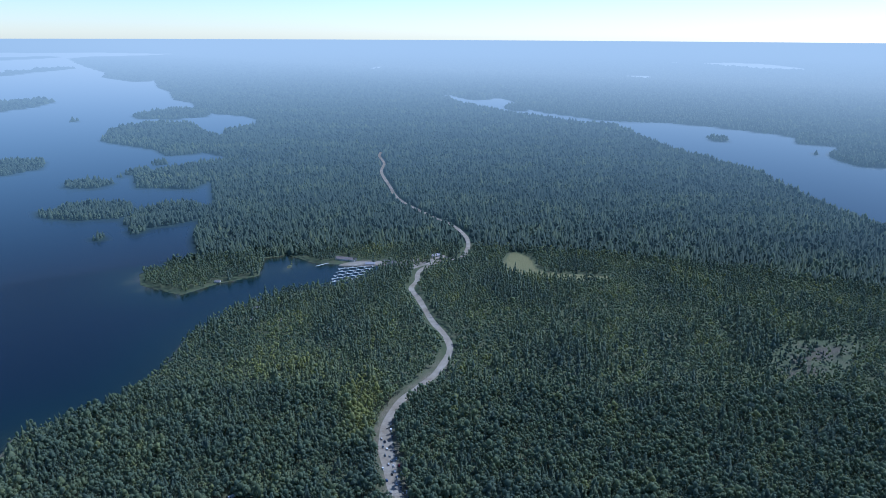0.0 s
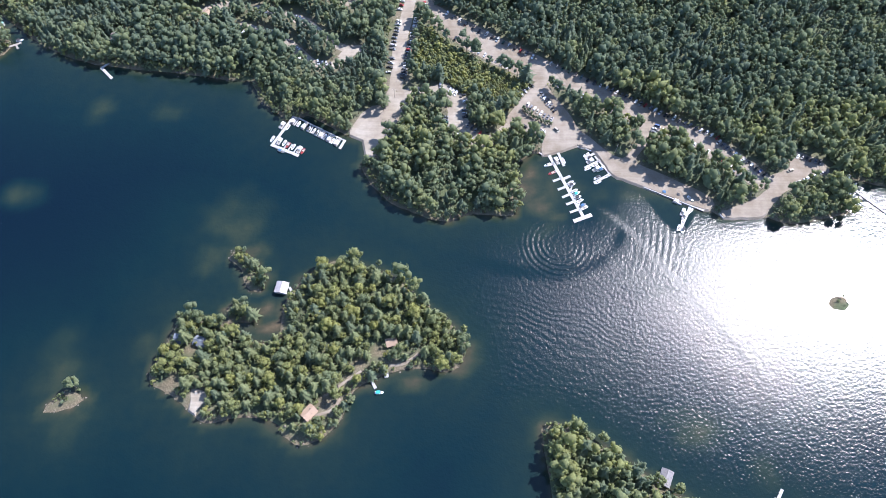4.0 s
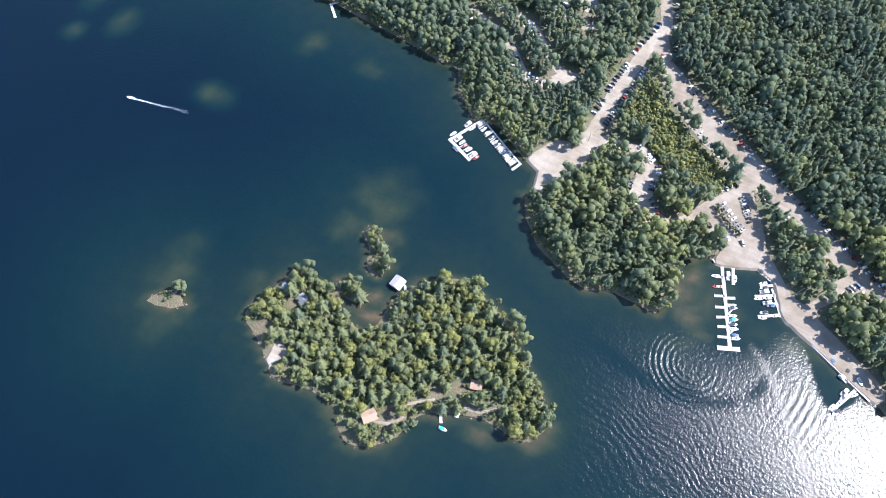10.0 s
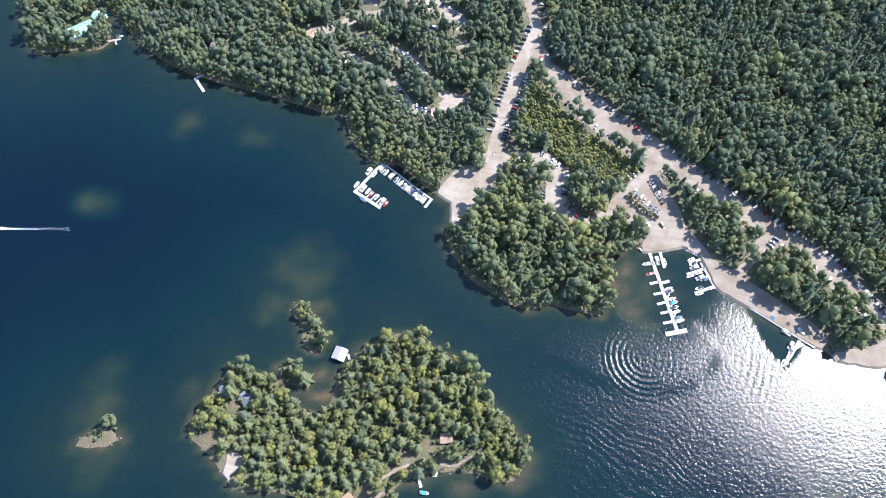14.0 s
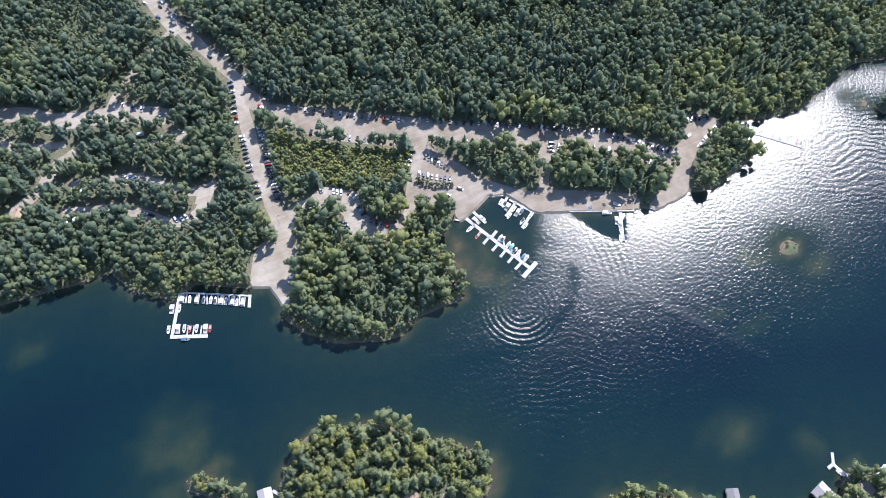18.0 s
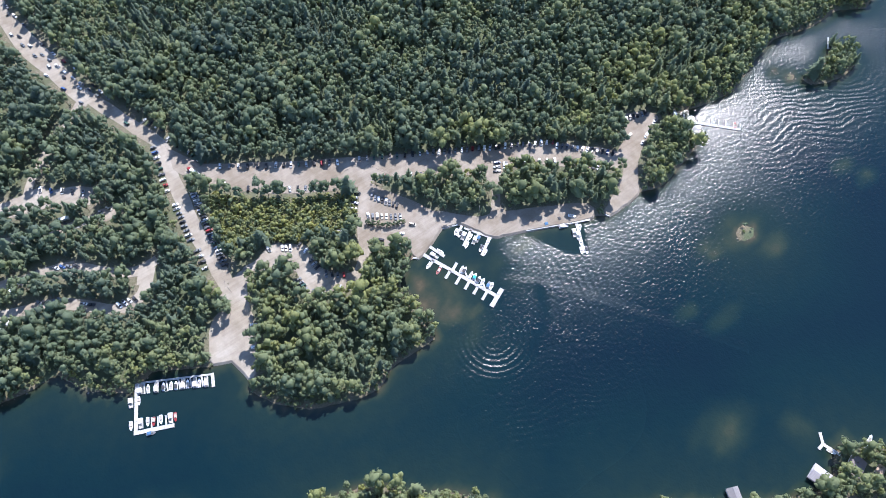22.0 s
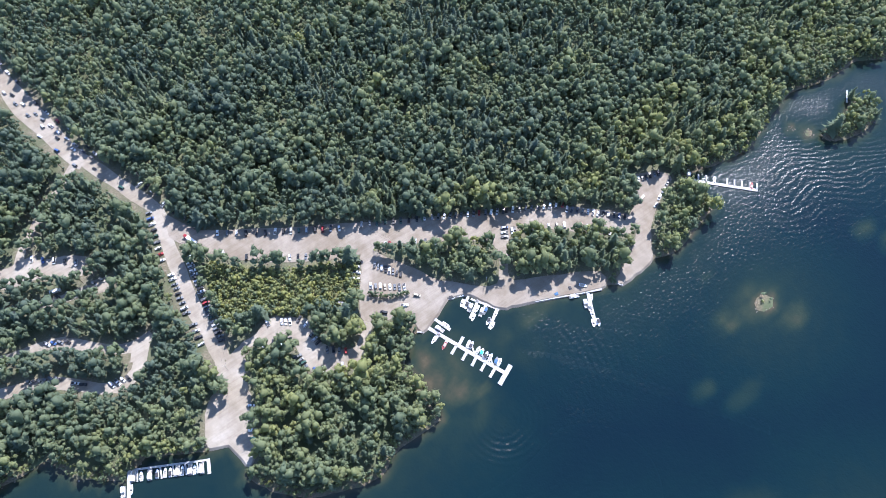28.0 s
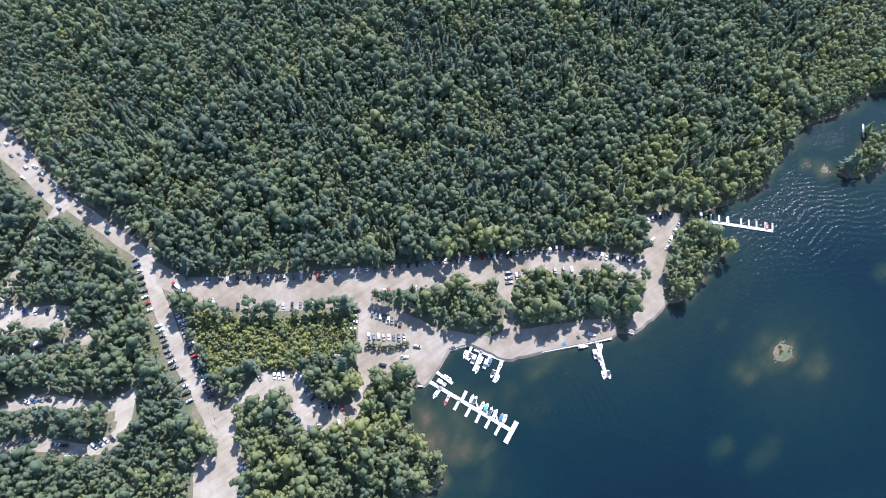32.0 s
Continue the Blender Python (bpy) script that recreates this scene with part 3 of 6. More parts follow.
def lane(name, pts, width, material, label, lift=0.14):
    line = smooth_line(pts, False, 5)
    d = np.gradient(line, axis=0)
    d /= np.linalg.norm(d, axis=1, keepdims=True) + 1e-9
    side = np.stack([-d[:, 1], d[:, 0]], 1)
    rng = np.random.default_rng(len(line))
    cols = np.linspace(-0.5, 0.5, 5)
    co = []
    wob = 1 + 0.12 * np.sin(np.arange(len(line)) * 0.9) * rng.uniform(0.3, 1, len(line))
    for k in cols:
        p = line + side * (k * width * wob)[:, None]
        z = np.where(np.hypot(p[:, 0] - 5, p[:, 1] + 33) < FLAT - 70, ground_at(p[:, 0], p[:, 1]), 2.5) + lift + 0.1 * (0.25 - k * k)
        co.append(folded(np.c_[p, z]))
    co = np.stack(co, 1)
    ii = np.arange(co.shape[0] * 5).reshape(-1, 5)
    ob = raw_mesh(name, co.reshape(-1, 3), np.stack([ii[:-1, :-1], ii[:-1, 1:], ii[1:, 1:], ii[1:, :-1]], -1).reshape(-1, 4)[:, ::-1], material, True)
    ROADS.append(("line", line, width / 2 + {"camp_track": 0.6, "road": 4.0}.get(name, 0.0)))
    return tagged(ob, label, "road", kind="structure")


def lot(name, pts, z, material, label):
    line = smooth_line(pts, True, 4)
    rng = np.random.default_rng(len(pts))
    bm = bmesh.new()
    top = [bm.verts.new((x + rng.normal(0, 0.35), y + rng.normal(0, 0.35), z)) for x, y in line]
    n = len(top)
    low = []
    for i in range(n):
        e = top[(i + 1) % n].co - top[i - 1].co
        out = Vector((e.y, -e.x, 0)).normalized() * (1.5 if np.sum(line[:, 0] * np.roll(line[:, 1], -1) - np.roll(line[:, 0], -1) * line[:, 1]) > 0 else -1.5)
        low.append(bm.verts.new((top[i].co.x + out.x, top[i].co.y + out.y, 0.1)))
    f = bm.faces.new(top)
    n = len(top)
    for i in range(n):
        bm.faces.new((top[i], low[i], low[(i + 1) % n], top[(i + 1) % n]))
    bmesh.ops.recalc_face_normals(bm, faces=bm.faces[:])
    bmesh.ops.triangulate(bm, faces=[f])
    me = bpy.data.meshes.new(name)
    bm.to_mesh(me)
    bm.free()
    me.materials.append(material)
    ROADS.append(("area", line, 0))
    return tagged(new(name, me), label, "parking lot", kind="structure")


lane("road", [(-34, 377), (-33, 400), (-33, 421), (-29, 451), (-26, 476), (-22, 496), (-20, 513), (-29, 539), (-39, 567), (-50, 597), (-56, 617), (-62, 649), (-65, 678), (-69, 707), (-49, 586), (-60, 626), (-70, 672), (-70, 723), (-56, 776), (-31, 817), (-9, 858), (9, 924), (2, 976), (-22, 1037), (-48, 1139), (-64, 1196), (-55, 1243), (-53, 1301), (-16, 1361), (32, 1390), (50, 1459), (48, 1550), (15, 1656), (-45, 1752), (-140, 1940), (-182, 2120), (-231, 2354), (-236, 2519), (-269, 2680), (-273, 2776)], 10.5, GRAVEL, "long pale gravel road through the forest")
lot("pavement_plaza", [(-34.4, 384.1), (-32.8, 375.6), (-22.7, 380.1), (-20.1, 370.4), (-25.7, 363.2), (-29.8, 349.5), (-32.3, 339.6), (-44.1, 316.6), (-52.3, 306.1), (-56.3, 322), (-57.4, 325.3), (-68, 330.4), (-69.3, 333.5), (-60.7, 351), (-52.2, 358.6), (-45.6, 360.9), (-41.8, 374.8)], 1.50, GRAVEL, "pale gravel boat-launch yard at the water")
lot("pavement_loop", [(-32.1, 377), (-17, 381), (-5.9, 381.1), (2.3, 385.4), (8.8, 385.9), (27.7, 369.2), (24.8, 359), (28.9, 344.9), (40.4, 332.7), (51.6, 338.6), (62.3, 349.4), (66.4, 345.5), (54.9, 332.2), (41.9, 320.8), (25.9, 325.5), (11.1, 333.3), (8.7, 344.7), (10.8, 356.5), (5.1, 365.1), (-5.6, 369.8), (-14.8, 375.4), (-24.7, 374.7)], 1.47, GRAVEL, "grey gravel parking loop between trees")
lot("pavement_upper", [(-18, 507), (-6.9, 487), (7.9, 470.5), (100.2, 412.4), (147.7, 384.2), (192.1, 358.3), (232.9, 333.8), (267.2, 301.8), (266.4, 292.2), (253.3, 289.9), (219.6, 318.2), (206.8, 329.2), (184.7, 338.6), (175, 331.7), (169.2, 335.8), (166.6, 344.7), (138.8, 364.7), (107.3, 385), (95.2, 388), (70.5, 396.7), (29.1, 423.1), (4.2, 445.6), (-9.1, 464.2), (-21.8, 484.8)], 1.46, DIRT, "long brown gravel parking strip along the forest")
lot("pavement_east", [(285.7, 325.7), (306.8, 318.9), (317.9, 306.4), (300.3, 298.3), (283.2, 289.1), (267.7, 276.6), (255.1, 262.7), (238.2, 261.4), (224.4, 260.9), (222.3, 265.2), (245.5, 275.3), (266.1, 289.5), (264.6, 297.7), (285.5, 308.9)], 1.52, DIRT, "pale gravel lot beside the far pier")
lot("pavement_mid", [(89.4, 395.6), (98.6, 378.1), (116.1, 347.1), (118.4, 328.1), (87.4, 314.9), (86.1, 319.9), (87.7, 329), (74.1, 335.7), (59.2, 345.4), (62.8, 357.5), (78.4, 378.7)], 1.49, DIRT, "brown gravel parking yard above the docks")
lot("pavement_shore", [(115.9, 343.4), (147, 313.9), (162.1, 324), (170.4, 337.3), (176.5, 332.9), (162.5, 312.6), (170.6, 304.6), (217.8, 278.3), (213.9, 267.9), (209.5, 267.8), (164.1, 288.2), (142.6, 298.4), (130.8, 319.2), (115.3, 326.6)], 1.53, DIRT, "pale gravel yard along the wharf")
for pts, width in (([(-233, 552), (-222, 562), (-203, 558), (-183, 549), (-162, 533), (-137, 524), (-108, 521)], 15), ([(-213, 457), (-204, 465), (-189, 472), (-180, 482), (-171, 490), (-155, 497)], 9), ([(-54, 587), (-66, 577), (-83, 565), (-99, 552), (-113, 539), (-124, 524), (-135, 524)], 6), ([(-135, 524), (-124, 519), (-113, 517), (-95, 508), (-82, 499)], 16), ([(-150, 499.5), (-135, 494), (-122, 490), (-111, 485.5), (-99, 482.5), (-89, 481), (-76, 477)], 6.5), ([(-85, 480), (-73, 476)], 11), ([(-165, 468), (-147, 462), (-134, 460), (-122, 455), (-111, 447), (-101, 437), (-87, 425.5), (-77, 422), (-65, 423)], 7.5), ([(-176, 447), (-160, 441), (-142, 435), (-130, 427), (-119, 417), (-106, 405), (-93, 401), (-84, 405), (-78.5, 412), (-74, 421)], 8), ([(-81, 410), (-74, 421)], 11), ([(-206, 529.6), (-195, 520.3), (-179, 513), (-160, 508)], 7), ([(-128, 457), (-116, 451)], 10)):
    lane("camp_track", pts, width, GRAVEL, "pale gravel track in the wooded campground")


lot("pavement_clearing", [(-157.7, 118.6), (-147.5, 115.9), (-146.8, 110), (-152.2, 105.4), (-153.7, 101.6), (-157.5, 103.4), (-157, 109.6), (-158.2, 114.3)], 1.62, GRAVEL, "pale sandy clearing on the island's shore")
for pts in ([(-81.1, 97.1), (-78.1, 101), (-64.7, 105), (-58.3, 113.7)], [(-70.1, 114.6), (-58.2, 123.4), (-45.7, 133)], [(-27.2, 137.4), (-16.4, 138.9), (-6.9, 146.5)]):
    lane("footpath", pts, 1.8, DIRT, "narrow sandy footpath along the island's shore")


def road_distance(x, y):
    d = np.full(x.shape, 1e9)
    for kind, line, half in ROADS:
        lo, hi = line.min(0) - 40, line.max(0) + 40
        near = (x > lo[0]) & (x < hi[0]) & (y > lo[1]) & (y < hi[1])
        if near.any():
            e, inside = edge_distance(x[near], y[near], line, kind == "area")
            e = np.where(inside, -e, e) if kind == "area" else e - half
            d[near] = np.minimum(d[near], e)
    return d


verge = np.exp(-np.clip(road_distance(GX, GY), 0, None) / 5.0) * (GY < 900)
attribute(ground, "verge", np.clip(verge * (0.75 + 0.5 * waves(GX, GY, 26, 77)), 0, 1))
bush = smooth_line([(-11, 449), (7, 434), (33, 413), (76, 388), (59, 358), (36, 372), (29, 372), (5, 389), (-21, 397), (-18, 416)])
attribute(ground, "meadow", np.maximum(smoothstep(np.maximum(signed(GX, GY, bog), signed(GX, GY, bog_b)) / 12 + 0.5), 0.9 * (signed(GX, GY, bush) > 0)))

# ---- trees ----
def broad_crown(rng, lumps, leaves, leaf=(0.09, 0.18)):
    """Crown of lumps with leaf clumps on their shells; unit: 1 m wide radius, base at 0, top near 1.9."""
    co, fa = [], []
    bm = bmesh.new()
    bmesh.ops.create_icosphere(bm, subdivisions=1, radius=1)
    ico = np.array([v.co for v in bm.verts])
    tri = np.array([[v.index for v in f.verts] for f in bm.faces])
    bm.free()
    centres = []
    lean = rng.uniform(-0.12, 0.12, 2)
    for k in range(lumps):
        q, r = 2.4 * k + rng.uniform(0, 0.7), 0.0 if k == 0 else rng.uniform(0.35, 0.72)
        c = np.array([r * cos(q) + lean[0], r * sin(q) + lean[1], (rng.uniform(1.2, 1.45) if k == 0 else rng.uniform(0.45, 1.25) - 0.25 * r)])
        s = rng.uniform(0.32, 0.44) if k == 0 else rng.uniform(0.20, 0.38)
        centres.append((c, s))
        v = ico * s * rng.uniform(0.55, 1.4, (len(ico), 1)) * (1, 1, rng.uniform(0.85, 1.2)) + c
        up = np.array([v[f].mean(0)[2] > c[2] - 0.35 * s for f in tri])
        fa.append(tri[up] + sum(map(len, co)))
        co.append(v)
    for k in range(leaves):
        c, s = centres[rng.integers(len(centres))]
        n = rng.normal(0, 1, 3)
        n[2] = abs(n[2]) * 0.9 + 0.15
        n /= np.linalg.norm(n)
        p = c + n * s * rng.uniform(0.92, 1.32)
        n = n + rng.normal(0, 0.45, 3)
        n /= np.linalg.norm(n)
        a = np.cross(n, rng.normal(0, 1, 3))
        a /= np.linalg.norm(a)
        b = np.cross(n, a)
        g = rng.uniform(*leaf)
        fa.append(np.array([[0, 1, 2]]) + sum(map(len, co)))
        co.append(np.array([p + a * g, p - a * g * 0.6 + b * g, p - a * g * 0.5 - b * g]))
    return np.concatenate(co), np.concatenate(fa)


def conifer_crown(rng, whorls, points, rise=0.75):
    """Uneven tiers of boughs, some long, some missing; unit radius, height 1."""
    co, fa, n = [], [], 0
    fill, lean = rng.uniform(0.45, 0.8), rng.uniform(-0.06, 0.06, 2)
    for k in range(whorls):
        h = k / whorls
        r = (1 - h) ** fill * rng.uniform(0.75, 1.1)
        z0, z1 = h * 0.93 + 0.02, min(h * 0.93 + rise / whorls + 0.05, 1.0)
        ph, cx, cy = rng.uniform(0, 6), lean[0] * h * 3 + rng.uniform(-0.08, 0.08), lean[1] * h * 3 + rng.uniform(-0.08, 0.08)
        ring = []
        for i in range(points * 2):
            q = ph + pi * (i + rng.uniform(-0.3, 0.3)) / points
            rr = r * (rng.uniform(0.6, 1.2) if i % 2 == 0 else rng.uniform(0.36, 0.62))
            ring.append((cx + rr * cos(q), cy + rr * sin(q), z0 + (rng.uniform(-0.03, 0.03) if i % 2 == 0 else rng.uniform(0.0, 0.07))))
        co.append(np.array([(cx, cy, z1)] + ring))
        m = points * 2
        fa.append(np.array([[n, n + 1 + i, n + 1 + (i + 1) % m] for i in range(m)]))
        n += m + 1
    return np.concatenate(co), np.concatenate(fa)


def ringed_crown(rng, rings, k, top=1.9):
    """A cheap uneven crown for far trees: rings of corners closed by a tip."""
    co = [(0, 0, top)]
    for z, r in rings[::-1]:
        q0 = rng.uniform(0, 6)
        co += [(r * rng.uniform(0.75, 1.2) * cos(q0 + 2 * pi * i / k), r * rng.uniform(0.75, 1.2) * sin(q0 + 2 * pi * i / k), z + rng.uniform(-0.12, 0.12)) for i in range(k)]
    fa = [[0, 1 + i, 1 + (i + 1) % k] for i in range(k)]
    for j in range(len(rings) - 1):
        a, b = 1 + j * k, 1 + (j + 1) * k
        for i in range(k):
            fa += [[a + i, b + i, b + (i + 1) % k], [a + i, b + (i + 1) % k, a + (i + 1) % k]]
    return np.array(co), np.array(fa)


def plant(name, templates, x, y, z, radius, height, tint, material, label, seed=1):
    """One sheet of many trees, of the given shapes."""
    rng = np.random.default_rng(seed)
    pick = rng.integers(len(templates), size=len(x))
    turn = rng.uniform(0, 2 * pi, len(x))
    C, F, T, base = [], [], [], 0
    for k, (co, fa) in enumerate(templates):
        i = np.nonzero(pick == k)[0]
        if not len(i):
            continue
        ca, sa = np.cos(turn[i])[:, None], np.sin(turn[i])[:, None]
        vx = (co[None, :, 0] * ca - co[None, :, 1] * sa) * radius[i][:, None] + x[i][:, None]
        vy = (co[None, :, 0] * sa + co[None, :, 1] * ca) * radius[i][:, None] + y[i][:, None]
        vz = co[None, :, 2] * height[i][:, None] + z[i][:, None]
        C.append(np.stack([vx, vy, vz], -1).reshape(-1, 3))
        F.append((fa[None] + (base + np.arange(len(i)) * len(co))[:, None, None]).reshape(-1, 3))
        T.append(np.repeat(tint[i], len(co)))
        base += len(i) * len(co)
    ob = raw_mesh(name, np.concatenate(C), np.concatenate(F), material, True)
    attribute(ob, "tint", np.concatenate(T))
    return tagged(ob, label, "forest", kind="stuff")


rng = np.random.default_rng(7)
BROAD = [broad_crown(rng, int(rng.integers(8, 12)), 60, (0.07, 0.14)) for _ in range(12)]
BROAD_MID = [broad_crown(rng, 6, 22, (0.10, 0.18)) for _ in range(9)]
BROAD_FAR = [broad_crown(rng, 3, 4, (0.14, 0.24)) for _ in range(5)]
SHRUB = [broad_crown(rng, 1, 5, (0.2, 0.4)) for _ in range(5)]
FIR = [conifer_crown(rng, 8, 6) for _ in range(12)]
ROUND_TINY = [ringed_crown(rng, ((0.4, 1.0), (1.35, 0.62)), 4) for _ in range(5)]
FIR_TINY = [ringed_crown(rng, ((0.0, 1.0),), 5, 2.0) for _ in range(5)]
FIR_FAR = [conifer_crown(rng, 3, 4, 1.0) for _ in range(5)]


def scatter(x0, x1, y0, y1, step, seed):
    r = np.random.default_rng(seed)
    gx, gy = np.meshgrid(np.arange(x0, x1, step), np.arange(y0, y1, step))
    gx[::2] += step / 2
    return (gx + r.uniform(-0.42, 0.42, gx.shape) * step).ravel(), (gy + r.uniform(-0.42, 0.42, gx.shape) * step).ravel()


TRAILERS = [(-155.5, 459.5, 25, 7.5, 2.5), (-119.4, 406.1, 62, 7.5, 2.5), (-170.8, 436.1, 10, 7.5, 2.5), (-219.2, 575.4, 39, 7.5, 2.5), (-106.3, 491.7, -15, 7.5, 2.5)]
ISLAND_COTTAGES = [(-171, 152.7, 5, 9, 7), (-157.1, 150.5, -17, 9, 6.5), (-77.9, 103.3, 50, 9, 7), (-26.1, 153.3, 16, 7, 5.5)]
SHORE_HOUSES = [(153.2, 66.4, -113, 10, 7), (205.6, 43.4, -76, 11, 10), (227.5, 34, 16, 13, 9), (239.3, 23.6, 16, 5, 4)]
LAKE_HOUSES = [(-393.6, 420, 47, 20, 12), (-386.5, 437.7, -13, 10, 8)]
CABINS = [(-276, 427.6, 1, 13, 8), (-204.8, 458.7, 57, 9, 6), (53.2, 364.2, -36, 6, 4)]
MARINA = [(-214.3, 1371.1, -16, 45, 14), (-159.2, 1345.6, 1, 20, 12), (-118.1, 1354.2, -16, 28, 12), (-79.3, 1347.6, 1, 16, 10), (-23, 1399.6, 34, 22, 12), (-331, 1093.2, 1, 10, 8), (-280.5, 1036.5, 1, 12, 8), (-321.7, 1040.5, 1, 10, 7), (-444.3, 1227.5, 1, 10, 8)]
BOATHOUSE = (-107.0, 192.9, 82, 8, 8)
HOUSES = [BOATHOUSE] + ISLAND_COTTAGES + SHORE_HOUSES + LAKE_HOUSES + CABINS + TRAILERS + MARINA
glades = [(-190, 858, 69, 39), (-97, 788, 27, 59), (-100, 714, 21, 33)]
under_trees = TRAILERS + ISLAND_COTTAGES[:2]
open_yard = CABINS


def wooded(x, y, clear, shore=3.0):
    keep = inland_at(x, y) > shore
    x, y = x[keep], y[keep]
    keep = (road_distance(x, y) > clear) & (signed(x, y, bog) < -4) & (signed(x, y, bog_b) < -4) & ((signed(x, y, burn) < -15) | (np.sin(x * 1.7) * np.sin(y * 2.3) > 0.2))
    for hx, hy, turn, length, width in HOUSES:
        keep &= np.hypot(x - hx, y - hy) > (2.6 if (hx, hy, turn, length, width) in under_trees else 0.5 * length + (2.8 if (hx, hy, turn, length, width) in open_yard else 1.2))
    for cx, cy, c in clearings:
        keep &= np.hypot(x - cx, y - cy) > c
    keep &= edge_distance(x, y, np.array([(314, 310), (345, 278)]), False)[0] > 6.5
    return x[keep], y[keep]


def trunks(name, x, y, z, height, label):
    k = 4
    q = np.arange(k) * 2 * pi / k
    ring = np.stack([np.cos(q), np.sin(q), 0 * q], 1)
    co = np.concatenate([ring * (0.24, 0.24, 1), ring * (0.10, 0.10, 1) + (0, 0, 1)])
    fa = np.array([[i, (i + 1) % k, k + (i + 1) % k] for i in range(k)] + [[i, k + (i + 1) % k, k + i] for i in range(k)])
    C = np.stack([co[None, :, 0] + x[:, None], co[None, :, 1] + y[:, None], co[None, :, 2] * height[:, None] + z[:, None]], -1)
    F = fa[None] + (np.arange(len(x)) * len(co))[:, None, None]
    ob = raw_mesh(name, C.reshape(-1, 3), F.reshape(-1, 3), BARK)
    return tagged(ob, label, "forest", kind="stuff")


ISLAND_LINES = [LANDS[0], LANDS[1], LANDS[2]]


def on_islands(x, y):
    return np.max([signed(x, y, p) for p in ISLAND_LINES], 0) > 0


NEAR = (-470, 660, -120, 800)
x, y = scatter(*NEAR, 6.0, 3)
x, y = wooded(x, y, 1.6, 1.0)
far_off = ~on_islands(x, y) & (signed(x, y, bush) < 1)
for line in LANDS[-len(rocks):]:
    far_off &= signed(x, y, line) < -1
EXTRA = np.array([(-42.4, 365.5), (-41.4, 360), (-46.2, 365.1), (-44.4, 358.5), (-46.4, 361.4), (-46.4, 368.9), (-42.4, 354.9), (-104, 350.5), (-99, 347.3), (-94.5, 344.8), (-90, 342.2), (-85.5, 339.6), (-81, 337), (-76.5, 334.6), (-97, 352), (-88, 346), (-79, 341), (-119, 358.5), (-124, 361.5)])
x, y = np.r_[x[far_off], EXTRA[:, 0]], np.r_[y[far_off], EXTRA[:, 1]]
r = np.random.default_rng(11)
mix = waves(x, y, 170, 21) * 0.35 + r.normal(0, 0.3, len(x))
fir = mix > 0.27
# Trees beyond y 395 stay bluer: air haze painted in through the tint.
bright = np.clip(0.40 + 0.24 * smoothstep((395 - y) / 50) + 0.18 * waves(x, y, 120, 31) + r.normal(0, 0.12, len(x)), 0, 0.86)
for gx, gy, ga, gb in glades:
    bright = np.clip(bright + 0.7 * np.exp(-((x - gx) / ga) ** 2 - ((y - gy) / gb) ** 2), 0, 1)
size = np.clip(r.lognormal(-0.08, 0.30, len(x)) * (1 + 0.16 * waves(x, y, 80, 33)), 0.42, 1.75) * np.where((road_distance(x, y) < 9) & (x > -12) & (y > 300), 1.15, 1.0)
zz = ground_at(x, y)
b = ~fir & ((y > 600) | (x < -330) | (x > 480))
plant("outer_broadleaf_forest", BROAD_MID, x[b], y[b], zz[b] + 6.2, 4.9 * size[b], 5.6 * size[b], bright[b], LEAVES, "green broadleaf forest away from the marina", 2)
b = ~fir & ~b
plant("broadleaf_forest", BROAD, x[b], y[b], zz[b] + 6.2, 4.9 * size[b], 5.6 * size[b], bright[b], LEAVES, "dense green broadleaf forest canopy", 2)
plant("conifer_forest", FIR, x[fir], y[fir], zz[fir] + 2.5, 4.6 * size[fir], 14.5 * size[fir] ** 0.6, bright[fir], NEEDLES, "dark green pines and spruces in the forest", 4)
trunks("forest_trunks", x, y, zz - 0.2, 10.5 * size, "brown trunks under the forest canopy")

# low bright shrubs between the road and the lots
x, y = scatter(-60, 130, 330, 480, 2.9, 9)
keep = (signed(x, y, bush) > 0.5) & (road_distance(x, y) > 1.0)
x, y = x[keep], y[keep]
r = np.random.default_rng(15)
size = np.clip(r.lognormal(0, 0.3, len(x)), 0.5, 1.9)
plant("shrub_thicket", BROAD, x, y, ground_at(x, y) + 0.3, 2.3 * size, 2.4 * size, np.clip(r.normal(0.80, 0.18, len(x)), 0, 1), LEAVES, "bright yellow-green shrubs beside the parking lots", 6)
line = smooth_line([(73.2, 359.6), (83.6, 349.9), (95.5, 344.6)], False, 2.5)
size = r.uniform(0.7, 1.2, len(line))
plant("shrub_row", BROAD, line[:, 0], line[:, 1], ground_at(line[:, 0], line[:, 1]) + 0.3, 2.4 * size, 3.4 * size, r.uniform(0.2, 0.6, len(line)), LEAVES, "row of green shrubs dividing the parking yard", 7)
# undergrowth along the shores, roads and between crowns
x, y = scatter(*NEAR, 7.5, 17)
x, y = wooded(x, y, 0.4, 1.0)
keep = (road_distance(x, y) < 11) | (inland_at(x, y) < 13)
x, y = x[keep], y[keep]
size = r.uniform(0.6, 1.5, len(x))
sx, sy = scatter(*NEAR, 3.6, 37)
keep = (inland_at(sx, sy) > -3) & (inland_at(sx, sy) < 12)
sx, sy = sx[keep], sy[keep]
edge = land_edge(sx, sy)
keep = (edge > 0.8) & (edge < 7.5) & (road_distance(sx, sy) > 2.0)
for line in LANDS[-len(rocks):]:
    keep &= signed(sx, sy, line) < -1
for hx, hy, turn, length, width in HOUSES:
    keep &= np.hypot(sx - hx, sy - hy) > 0.5 * length + 1.0
for cx, cy, c in clearings:
    keep &= np.hypot(sx - cx, sy - cy) > c
